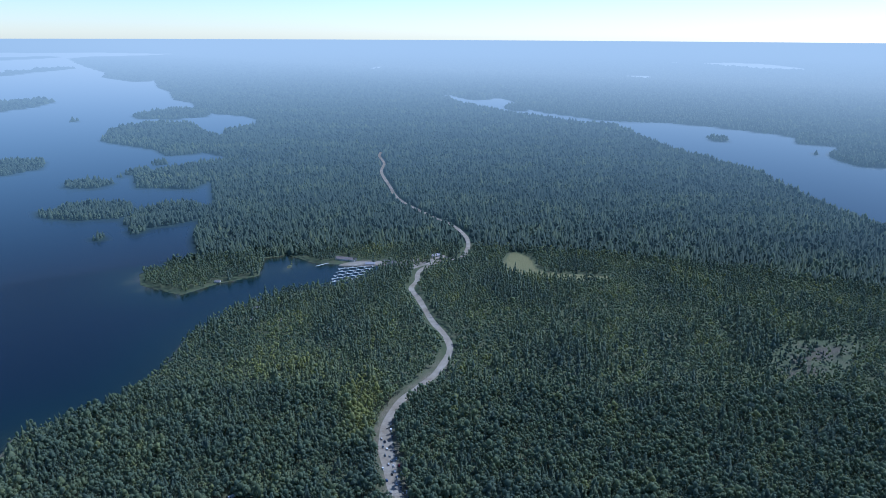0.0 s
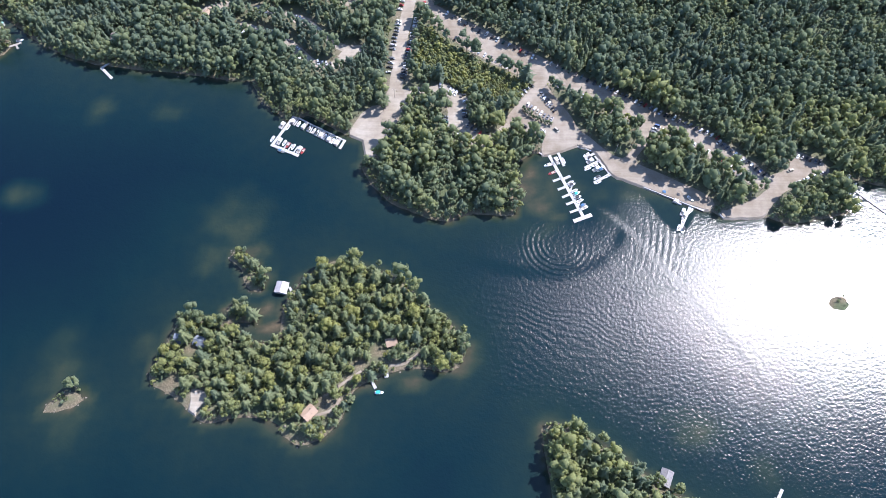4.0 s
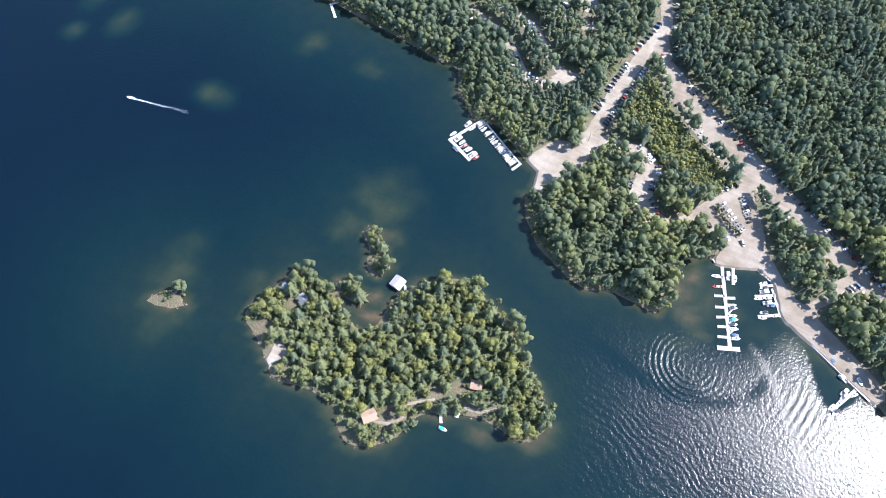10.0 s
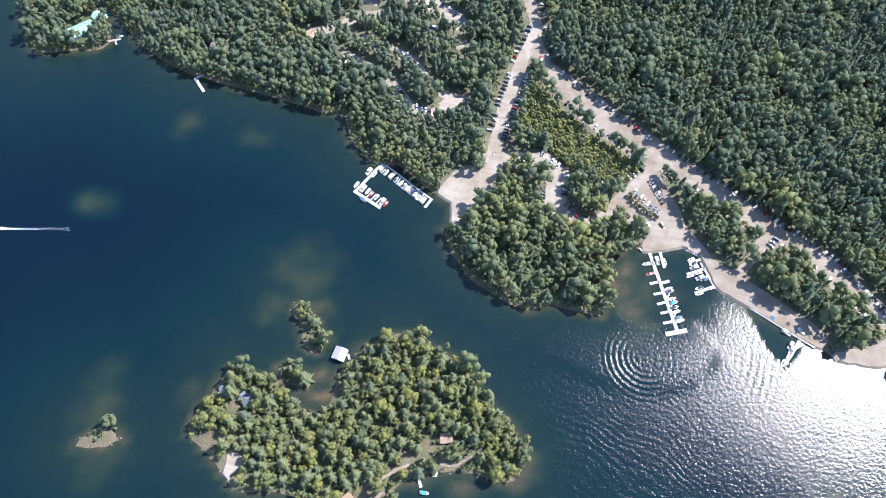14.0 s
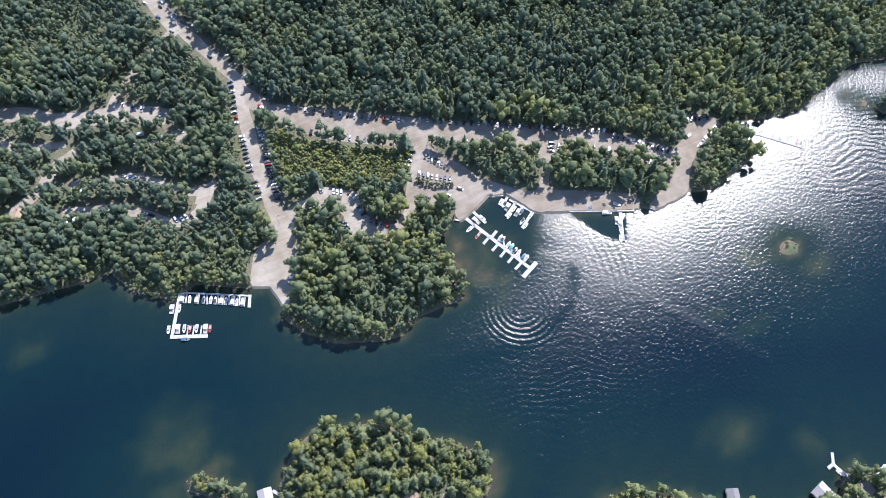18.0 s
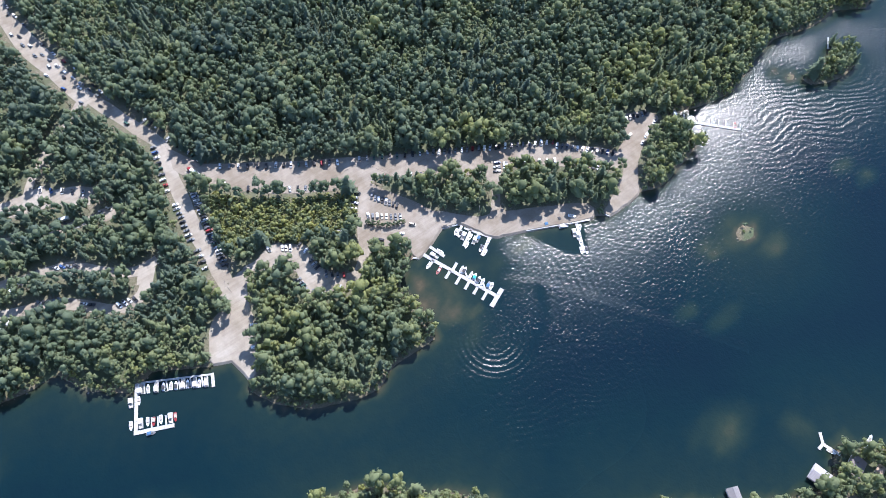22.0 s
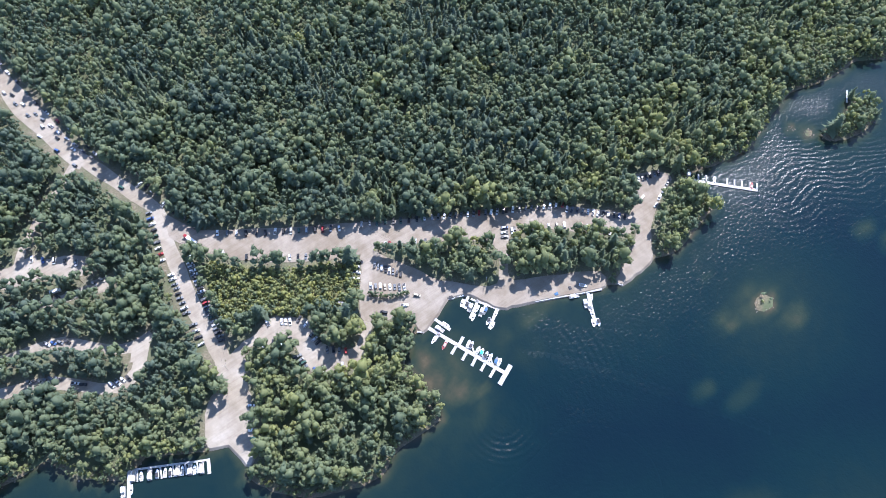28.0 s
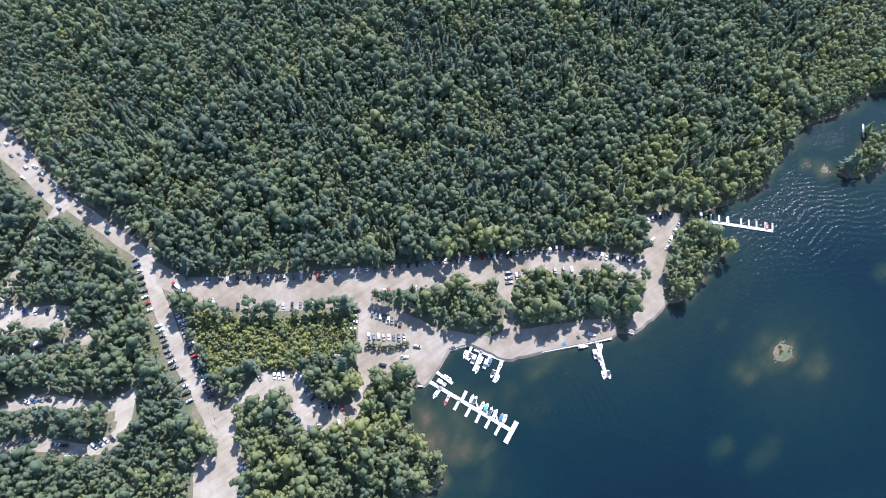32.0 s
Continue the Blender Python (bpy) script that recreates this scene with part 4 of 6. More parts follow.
keep &= ~on_islands(sx, sy) | (np.sin(sx * 2.1) * np.sin(sy * 1.7) > -0.1)
sx, sy = sx[keep], sy[keep]
grow = r.uniform(0.7, 1.5, len(sx))
THICKET = [broad_crown(rng, 3, 34, (0.13, 0.24)) for _ in range(6)]
plant("shore_thicket", THICKET, sx, sy, ground_at(sx, sy) - 0.1, 2.2 * grow, 2.4 * grow, np.clip(r.normal(0.6, 0.2, len(sx)), 0, 1), LEAVES, "leafy shrubs and saplings overhanging the shores", 9)
plant("undergrowth", SHRUB, x, y, ground_at(x, y) - 0.2, 1.9 * size, 1.5 * size, np.clip(r.normal(0.5, 0.2, len(x)), 0, 1), LEAVES, "low undergrowth along shores and clearings", 8)

x, y = scatter(-1150, 1150, 380, FLAT, 7.0, 5)
keep = (y > 800) | (x < NEAR[0]) | (x > NEAR[1])
x, y = x[keep], y[keep]
keep = (np.hypot(x, y + 33) < FLAT) & (np.abs(x - 5) < 0.72 * (y + 33) + 60)
x, y = wooded(x[keep], y[keep], 3.0)
r = np.random.default_rng(12)
mix = waves(x, y, 260, 22) * 0.35 + r.normal(0, 0.3, len(x))
fir = mix > 0.2
bright = np.clip(0.46 + 0.22 * waves(x, y, 220, 32) + r.normal(0, 0.17, len(x)), 0, 1)
for gx, gy, ga, gb in glades:
    bright = np.clip(bright + 0.7 * np.exp(-((x - gx) / ga) ** 2 - ((y - gy) / gb) ** 2), 0, 1)
size = np.clip(r.lognormal(-0.03, 0.25, len(x)), 0.5, 1.7)
zz = ground_at(x, y)
b = ~fir
plant("far_broadleaf_forest", BROAD_FAR, x[b], y[b], zz[b] + 3.0, 4.9 * size[b], 6.0 * size[b], bright[b], LEAVES, "broadleaf forest stretching away along the lake", 3)
plant("far_conifer_forest", FIR_FAR, x[fir], y[fir], zz[fir], 4.0 * size[fir], 16.5 * size[fir], bright[fir], NEEDLES, "spruce and pine forest stretching away along the lake", 5)

# woods of the distance, on the backdrop
px, py, ps = [], [], []
for d0, d1, step in ((FLAT - 20, 2300, 8.0), (2300, 3300, 10.5), (3300, 5200, 17), (5200, 8500, 32), (8500, 14000, 70)):
    x, y = scatter(-0.75 * d1, 0.75 * d1, 0.5 * d0, d1, step, int(d0))
    q = np.hypot(x - EYE[0], y - EYE[1])
    keep = (q > d0) & (q < d1) & (np.abs(x - 5) < 0.68 * (y + 33))
    x, y = x[keep], y[keep]
    keep = (land_edge(x, y) > 4) & (road_distance(x, y) > 5)
    px.append(x[keep]), py.append(y[keep]), ps.append(np.full(keep.sum(), step / 8.0))
px, py, ps = np.concatenate(px), np.concatenate(py), np.concatenate(ps)
r = np.random.default_rng(19)
size = np.clip(r.lognormal(0, 0.25, len(px)), 0.5, 1.8)
far_woods = plant("distant_woods", ROUND_TINY[:3] + FIR_TINY, px, py, 0 * px, 4.4 * ps * size, 7.6 * size * ps ** 0.25, np.clip(0.24 + 0.24 * waves(px, py, 500, 42) + 0.2 * waves(px, py, 150, 43) + r.normal(0, 0.2, len(px)), 0, 1), FAR_NEEDLES, "distant blue-green woods with painted-in haze", 8)
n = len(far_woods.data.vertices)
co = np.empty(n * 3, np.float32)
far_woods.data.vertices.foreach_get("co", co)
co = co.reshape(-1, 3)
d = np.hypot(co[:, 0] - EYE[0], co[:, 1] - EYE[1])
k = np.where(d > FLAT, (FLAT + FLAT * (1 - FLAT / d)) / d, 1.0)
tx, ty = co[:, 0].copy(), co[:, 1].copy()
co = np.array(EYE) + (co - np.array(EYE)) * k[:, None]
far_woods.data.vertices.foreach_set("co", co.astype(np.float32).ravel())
# Weights of the painted haze, from the unfolded distance.
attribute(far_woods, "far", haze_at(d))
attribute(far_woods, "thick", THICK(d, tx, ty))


# ---- parts ----
def part(name, bm, material, parent, label=""):
    me = bpy.data.meshes.new(name)
    bm.to_mesh(me)
    bm.free()
    me.materials.append(material)
    ob = new(name, me)
    ob.parent = parent
    return tagged(ob, label) if label else ob


def thing(name, label, category, group=""):
    return tagged(new(name), label, category, group)


def box(bm, x0, x1, y0, y1, z0, z1, bevel=0.0):
    v = [bm.verts.new(p) for p in ((x0, y0, z0), (x1, y0, z0), (x1, y1, z0), (x0, y1, z0), (x0, y0, z1), (x1, y0, z1), (x1, y1, z1), (x0, y1, z1))]
    fs = [bm.faces.new([v[i] for i in f]) for f in ((3, 2, 1, 0), (4, 5, 6, 7), (0, 1, 5, 4), (1, 2, 6, 5), (2, 3, 7, 6), (3, 0, 4, 7))]
    if bevel:
        top = [e for e in bm.edges if e.is_valid and all(q in v[4:] for q in e.verts)]
        bmesh.ops.bevel(bm, geom=top, offset=bevel, segments=1, affect="EDGES")
    return bm


def boxed(*a):
    return box(bmesh.new(), *a)


def lofted(rings):
    """A skin over rings of equal count, closed at both ends."""
    bm = bmesh.new()
    vs = [[bm.verts.new(p) for p in ring] for ring in rings]
    n = len(vs[0])
    for a, b in zip(vs, vs[1:]):
        for i in range(n):
            bm.faces.new((a[i], a[(i + 1) % n], b[(i + 1) % n], b[i]))
    bm.faces.new(vs[0][::-1])
    bm.faces.new(vs[-1])
    bmesh.ops.recalc_face_normals(bm, faces=bm.faces[:])
    return bm


def wheel_mesh(r=0.34, w=0.22):
    bm = bmesh.new()
    bmesh.ops.create_cone(bm, cap_ends=True, segments=10, radius1=r, radius2=r, depth=w, matrix=Matrix.Rotation(pi / 2, 4, "X"))
    return bm


# ---- trees as things ----
def tree_kind(name, label, crown, trunk_h, material, tint):
    t = thing(name, label, "tree", "trees on the islands")
    bm = bmesh.new()
    k = 7
    rings = []
    for h, rr in ((0, 0.30), (0.35, 0.20), (0.75, 0.13), (1, 0.05)):
        rings.append([(rr * cos(2 * pi * i / k) + 0.1 * h, rr * sin(2 * pi * i / k), h * trunk_h) for i in range(k)])
    part("trunk", lofted(rings), BARK, t)
    limb = bmesh.new()
    q = random.Random(len(name)).uniform(0, 6)
    fork = Vector((0.9 * cos(q), 0.9 * sin(q), trunk_h * 0.62))
    for a, e, r0, r1 in ((Vector((0, 0, trunk_h * 0.45)), fork, 0.10, 0.07), (fork, fork + Vector((0.9 * cos(q + 0.5), 0.9 * sin(q + 0.5), 1.1)), 0.07, 0.03), (fork, fork + Vector((0.9 * cos(q - 0.6), 0.9 * sin(q - 0.6), 0.9)), 0.06, 0.03)):
        m = Matrix.Translation((a + e) / 2) @ (e - a).to_track_quat("Z", "Y").to_matrix().to_4x4()
        bmesh.ops.create_cone(limb, segments=5, radius1=r0, radius2=r1, depth=(e - a).length, matrix=m)
    part("limb", limb, BARK, t)
    co, fa = crown
    ob = raw_mesh("crown", co, fa, material, True)
    ob.parent = t
    attribute(ob, "tint", np.full(len(co), tint))
    return t


def scaled(c, r, h, z):
    return c[0] * (r, r, h) + (0, 0, z), c[1]


rng = np.random.default_rng(23)
KINDS = []
for i, tint in enumerate((0.6, 0.72, 0.82, 0.92, 1.0)):
    k = tree_kind("broadleaf_tree", "rounded green broadleaf tree on a rocky island", scaled(broad_crown(rng, 9, 300, (0.06, 0.13)), 4.2, 4.8, 2.6), 8.5, LEAVES, tint)
    KINDS.append(k)
for i, tint in enumerate((0.6, 0.85, 1.0, 1.0)):
    k = tree_kind("pine_tree", "green white pine with spreading tiered boughs on a rocky island", scaled(conifer_crown(rng, 10, 7, 0.8), 4.2, 13.0, 1.2), 14.0, NEEDLES, tint)
    KINDS.append(k)
x, y = scatter(-230, 60, 60, 260, 6.0, 29)
x, y = wooded(x, y, 2, 1.5)
keep = on_islands(x, y)
x, y = x[keep], y[keep]
r = np.random.default_rng(31)
used = set()
for a, b_, z in zip(x, y, ground_at(x, y)):
    k = int(r.integers(5)) if r.random() < 0.5 else 5 + int(r.integers(4))
    s = float(np.clip(r.lognormal(-0.06, 0.30), 0.45, 1.5))
    m = pose(a, b_, z - 0.15, 0, 0, r.uniform(0, 360)) @ Matrix.Diagonal((s, s, s ** 0.8, 1))
    if k not in used:
        used.add(k)
        KINDS[k].matrix_basis = m
    else:
        t = copy_thing(KINDS[k], m)
        t.matrix_basis = m
for k, t in enumerate(KINDS):
    if k not in used:
        t.location = (-120 + k * 7, 150, 0.8)


# low growth between the island's trees
x, y = scatter(-230, 60, 60, 260, 4.6, 57)
x, y = wooded(x, y, 1.0, 0.8)
keep = on_islands(x, y)
x, y = x[keep], y[keep]
size = np.clip(r.lognormal(0, 0.35, len(x)), 0.45, 2.0)
plant("island_understory", THICKET, x, y, ground_at(x, y) - 0.1, 1.9 * size, 2.3 * size, np.clip(r.normal(0.75, 0.2, len(x)), 0, 1), LEAVES, "low shrubs and saplings between the island's trees", 14)


# ---- docks ----
def dock(name, segs, label, material=DOCK_WOOD, z=0.55, section=6.0):
    """Floating docks: deck sections with gaps, floats and posts."""
    for_group = "docks of the marina"
    t = thing(name, label, "dock", for_group)
    for n, (x0, y0, x1, y1, w) in enumerate(segs):
        lift = z + 0.006 * (n % 3)
        length = hypot(x1 - x0, y1 - y0)
        m = Matrix.Translation((x0, y0, 0)) @ Matrix.Rotation(math.atan2(y1 - y0, x1 - x0), 4, "Z")
        k = max(1, round(length / section))
        for i in range(k):
            a, b = i * length / k + 0.05, (i + 1) * length / k - 0.05
            p = part("deck_section", boxed(a, b, -w / 2, w / 2, lift - 0.12, lift, 0.03), material, t)
            p.matrix_basis = m
            f = part("float", boxed(a + 0.3, b - 0.3, -w / 2 + 0.15, w / 2 - 0.15, -0.25, lift - 0.12), FLOAT, t)
            f.matrix_basis = m
        for s in (-1, 1):
            bm = bmesh.new()
            bmesh.ops.create_cone(bm, cap_ends=True, segments=6, radius1=0.1, radius2=0.1, depth=2.2, matrix=Matrix.Translation((length - 0.4, s * (w / 2 + 0.08), 0.4)))
            q = part("post", bm, OLD_WOOD, t)
            q.matrix_basis = m
    return t


dock("main_dock", [(91.5, 318, 115.8, 259.1, 2.6), (122.6, 260.9, 108, 254.6, 3.2), (99.2, 320.7, 104.1, 305.2, 2.2), (96.1, 307.5, 90.1, 305.2, 2), (98.4, 300.7, 92.3, 297.6, 2), (108.5, 296, 101.5, 292.4, 2.2), (101.1, 293.8, 94.4, 290.6, 2), (104.4, 285.9, 97.7, 282.8, 2), (107, 279.1, 100.7, 275.8, 2), (109.6, 272.3, 103.5, 269.4, 2), (112.4, 265.3, 105.8, 262.4, 2), (109.9, 289.4, 107.5, 281.7, 1.2), (112.6, 282, 110.1, 274.9, 1.2), (115.4, 275.5, 112.9, 268.4, 1.2), (119.3, 269.2, 113.7, 264.4, 1.4)], "long pale floating dock with side fingers")
dock("slip_dock", [(129.6, 318.3, 121.3, 313.1, 2), (134.2, 312.3, 120.3, 303.9, 2), (137.2, 306.4, 129.6, 302.4, 2), (145.5, 302, 126.6, 290, 2.2), (129.6, 315.6, 141.2, 297.2, 1.6)], "short pale boat slips by the wharf")
dock("wharf", [(165.7, 287.5, 210.3, 266.7, 2), (166.3, 291.4, 165.7, 287.5, 1.6), (115.5, 326.9, 91.1, 316.7, 1.4), (88.2, 314.7, 84.4, 317.4, 1.2), (222.2, 263.5, 224.6, 260.2, 1.2)], "pale timber wharf edging the shore", DOCK_WOOD, 1.2)
dock("finger_dock", [(201.2, 272.1, 188.7, 248.4, 2.4)], "single pale floating dock with boats")
dock("far_pier", [(322.4, 301.3, 363.7, 258.4, 2.6), (327.5, 296, 332.4, 300.9, 1.3), (332.3, 291, 337.2, 295.8, 1.3), (336.6, 286.6, 341.4, 291.4, 1.3), (341, 282, 346, 286.7, 1.3), (347.6, 275.1, 352.6, 279.8, 1.3), (351.5, 271.1, 356.5, 275.8, 1.3), (355.4, 267.1, 360.4, 271.7, 1.3), (359.8, 262.4, 364.8, 267, 1.3), (363.4, 258.7, 368.4, 263.3, 1.3)], "long white pier with short slips")
dock("launch_dock", [(-116, 348.2, -129.9, 319.5, 2.4), (-131.5, 319.2, -108, 308.9, 2.6), (-114.6, 347.4, -73.4, 325.2, 1.3), (-72.3, 325.6, -76, 316.6, 2.2), (-111.9, 345.4, -114.9, 338.6, 1.1), (-99.4, 338.6, -101.6, 331.4, 1.1), (-92.5, 334.9, -94.5, 327.8, 1.1), (-85.7, 331.3, -87.9, 324.6, 1.1), (-79.1, 327.6, -81.6, 320.9, 1.1), (-120.7, 315.6, -117.6, 322, 1.1), (-117, 314, -114.2, 320.2, 1.1), (-112.3, 312, -109.5, 317.9, 1.1)], "hooked pale dock beside the boat launch")
dock("cottage_dock", [(-277.3, 402.2, -285.2, 394.1, 2), (-285.5, 394.6, -273.4, 382.7, 2.4)], "bent pale dock under the trees")
dock("y_dock", [(228.1, 61.2, 223.8, 54.7, 2), (224.4, 55.2, 219.1, 54.5, 2), (223.8, 55.1, 228, 43.1, 2)], "forked white dock off a cottage island")
dock("islet_dock", [(498.3, 282.3, 487.5, 273.5, 1.4)], "narrow white dock on a small wooded islet")
dock("island_dock", [(-39.6, 128.5, -35.3, 121.2, 2), (-32.4, 139.6, -28.3, 129.1, 3)], "pale dock on the wooded island")
dock("house_dock", [(-369.9, 414.9, -360.4, 420.1, 2.2), (-364.2, 417.2, -361.3, 413, 1.6)], "weathered dock beside the green-roofed house", OLD_WOOD)
dock("distant_dock", [(-270.3, 1331.5, -228.9, 1370.3, 4), (-227.6, 1232.6, -167.6, 1266.9, 3), (-226.4, 1252.2, -162.8, 1284.1, 3), (-225.2, 1272.4, -157.9, 1301.7, 3), (-223.9, 1293.1, -152.9, 1319.7, 3), (-222.6, 1314.4, -147.7, 1338.1, 3)], "rows of docks at the distant marina", DOCK_WOOD, 0.6, 20.0)


# ---- boats ----
def hull_rings(length, width, z0, z1):
    out = []
    for u, wv, lift in ((-0.5, 0.86, 0.0), (-0.2, 1.0, 0.0), (0.15, 0.96, 0.02), (0.35, 0.66, 0.1), (0.46, 0.28, 0.2), (0.5, 0.04, 0.3)):
        x, h = u * length, wv * width / 2
        out.append([(x, -h, z1 + lift * 0.5), (x, -h * 0.72, z0 + lift), (x, 0, z0 - 0.1 + lift), (x, h * 0.72, z0 + lift), (x, h, z1 + lift * 0.5)])
    return out


def runabout(cover=None, hull=GELCOAT, label=""):
    t = thing("motorboat", label, "boat", "moored boats")
    part("hull", lofted(hull_rings(6.0, 2.3, -0.15, 0.75)), hull, t)
    part("cockpit", boxed(-2.3, 0.7, -0.85, 0.85, 0.70, 0.80, 0.02), VINYL, t, "tan cockpit floor")
    part("foredeck", boxed(0.9, 2.1, -0.7, 0.7, 0.76, 0.90, 0.08), hull, t)
    for y in (-0.5, 0.5):
        part("seat", boxed(-0.6, 0.0, y - 0.3, y + 0.3, 0.80, 1.25, 0.06), VINYL, t)
    part("rear_bench", boxed(-2.2, -1.7, -0.8, 0.8, 0.80, 1.15, 0.05), VINYL, t)
    bm = bmesh.new()
    q = [bm.verts.new(p) for p in ((0.9, -0.8, 0.88), (0.55, -0.7, 1.35), (0.55, 0.7, 1.35), (0.9, 0.8, 0.88), (0.85, -0.8, 0.88), (0.5, -0.7, 1.35), (0.5, 0.7, 1.35), (0.85, 0.8, 0.88))]
    for f in ((0, 1, 2, 3), (7, 6, 5, 4), (0, 4, 5, 1), (1, 5, 6, 2), (2, 6, 7, 3), (3, 7, 4, 0)):
        bm.faces.new([q[i] for i in f])
    part("windshield", bm, GLASS, t)
    part("outboard_motor", boxed(-3.4, -2.9, -0.22, 0.22, 0.0, 1.2, 0.08), MOTOR, t)
    if cover:
        part("canopy", lofted([[(x, -1.05, z - 0.12), (x, -0.6, z), (x, 0.6, z), (x, 1.05, z - 0.12), (x, 0, z - 0.06)] for x, z in ((-2.2, 1.95), (-0.8, 2.1), (0.5, 1.95))]), CANVAS[cover], t, cover + " canvas canopy")
        for x in (-2.0, 0.3):
            for y in (-0.95, 0.95):
                part("canopy_pole", boxed(x - 0.03, x + 0.03, y - 0.03, y + 0.03, 0.75, 1.86), ALUMINIUM, t)
    return t


def pontoon(label):
    t = thing("pontoon_boat", label, "boat", "moored boats")
    for y in (-0.95, 0.95):
        bm = bmesh.new()
        bmesh.ops.create_cone(bm, cap_ends=True, segments=8, radius1=0.32, radius2=0.32, depth=7.0, matrix=Matrix.Translation((0, y, 0.1)) @ Matrix.Rotation(pi / 2, 4, "Y"))
        part("pontoon", bm, ALUMINIUM, t)
    part("deck", boxed(-3.4, 3.4, -1.25, 1.25, 0.42, 0.52, 0.02), VINYL, t, "tan deck")
    for a in ((-3.4, 3.4, -1.25, -1.2), (-3.4, 3.4, 1.2, 1.25), (3.35, 3.4, -1.2, 1.2), (-3.4, -3.35, -1.2, 1.2)):
        part("side_panel", boxed(*a, 0.55, 1.2), GELCOAT, t)
    for x in (-2.6, 2.2):
        part("bench", boxed(x - 0.5, x + 0.5, -1.1, -0.6, 0.52, 1.0, 0.05), VINYL, t)
    part("console", boxed(-0.4, 0.1, 0.4, 0.9, 0.52, 1.4, 0.05), GELCOAT, t)
    part("canopy", boxed(-2.8, 0.6, -1.25, 1.25, 2.35, 2.45, 0.05), CANVAS["white"], t, "white canopy")
    for x in (-2.6, 0.4):
        for y in (-1.2, 1.2):
            part("canopy_pole", boxed(x - 0.03, x + 0.03, y - 0.03, y + 0.03, 0.52, 2.36), ALUMINIUM, t)
    part("outboard_motor", boxed(-3.9, -3.45, -0.22, 0.22, 0.0, 1.2, 0.08), MOTOR, t)
    return t


def canoe(colour, label):
    t = thing("canoe", label, "canoe")
    part("hull", lofted([[(x, -h, 0.45 + l), (x, -h * 0.6, 0.1 + l), (x, h * 0.6, 0.1 + l), (x, h, 0.45 + l)] for x, h, l in ((-2.5, 0.05, 0.2), (-1.4, 0.4, 0.03), (0, 0.48, 0), (1.4, 0.4, 0.03), (2.5, 0.05, 0.2))]), colour, t)
    for x in (-1.2, 1.2):
        part("seat", boxed(x - 0.15, x + 0.15, -0.38, 0.38, 0.46, 0.50), VINYL, t)
    return t


BOATS = [lambda: runabout(None, GELCOAT, "white open motorboat moored at a dock"), lambda: runabout("black", GELCOAT, "white motorboat with a black canopy"),
         lambda: runabout(None, CAR_PAINT["red"], "red and tan open motorboat"), lambda: runabout("teal", GELCOAT, "motorboat under a teal canvas cover"),
         lambda: runabout("blue", CAR_PAINT["grey"], "grey motorboat with a blue canopy"), lambda: pontoon("white pontoon boat with a canopy"),
         lambda: canoe(CAR_PAINT["red"], "small red canoe at the water's edge"), lambda: canoe(YELLOW, "yellow canoe lying on a gravel track")]
boat_made = {}
r = random.Random(3)
for bx, by, turn, kind in [(90.6, 305.9, -154, 0), (93.7, 298.2, -154, 2), (98.4, 310, -68, 5), (103.9, 310.2, -68, 0), (108.2, 289.7, 30, 0), (109.3, 287.9, 30, 1), (110.9, 282.3, 30, 0), (112.4, 279.7, 30, 3), (113.1, 276.2, 30, 1), (114.6, 273.2, 29, 0), (116.3, 269, 29, 4), (117.7, 267, 29, 0), (122.8, 316.5, -149, 0), (124.3, 313.2, -149, 1), (125.3, 310.4, -149, 5), (128.6, 306.9, -149, 0), (122.8, 303.3, -149, 0), (129.7, 303, -150, 5), (132.4, 302.1, -150, 4), (137, 296.2, -150, 0), (129.4, 294.9, -150, 1), (129.6, 290.6, -150, 0)] + [(140.3, 306.5, -54, 0), (111.4, 324.7, -158, 6), (119.5, 324.2, -18, 1), (125.4, 322, -24, 0), (199.8, 266.3, 37, 0), (193.4, 265, -119, 5), (194.3, 261.8, -120, 5), (192.2, 256.4, -120, 0), (188.3, 250.9, -120, 0), (191.5, 249.1, -120, 1), (190.6, 274, -24, 5), (191.7, 279.6, -103, 1), (200.7, 276.4, -48, 0), (181.9, 282.4, -18, 4), (331, 300.6, 45, 5), (343.7, 285, 44, 0), (363.1, 264.1, 43, 2)] + [(-115.6, 343.2, 65, 5), (-111.3, 340.4, 65, 0), (-106.6, 338, 64, 5), (-102.6, 335.9, 64, 1), (-98.2, 333.6, 64, 0), (-95.5, 331.8, 64, 1), (-91.3, 330, 63, 5), (-88.9, 328.3, 63, 0), (-84.6, 326.2, 63, 5), (-82.4, 324.4, 63, 0), (-78.3, 322.4, 63, 5), (-124.5, 338.3, -115, 5), (-119.9, 336.6, -115, 0), (-130.9, 324.6, -115, 0), (-124.9, 322.4, -115, 5), (-121, 320.8, -115, 0), (-117.8, 318.7, -116, 2), (-113.4, 317.2, -116, 0), (-107.9, 314.4, -116, 5), (-105.2, 313.2, -116, 2), (-122.4, 312.8, -24, 4)] + [(224.5, 48.8, -71, 0), (246.9, 38, 23, 5), (251.4, 39.3, 23, 0), (-28.5, 132, -75, 0), (-32.7, 118.5, 5, 3), (-362.6, 422.5, 28, 1), (-179.4, 495.5, -30, 7)]:
    ashore = float(inland_at(np.array([bx]), np.array([by]))[0]) > 1.5
    m = pose(bx, by, (1.62 if ashore else 0.0), 0, 0, turn + r.uniform(-3, 3))
    if kind in boat_made:
        copy_thing(boat_made[kind], m)
    else:
        boat_made[kind] = BOATS[kind]()
        boat_made[kind].matrix_basis = m

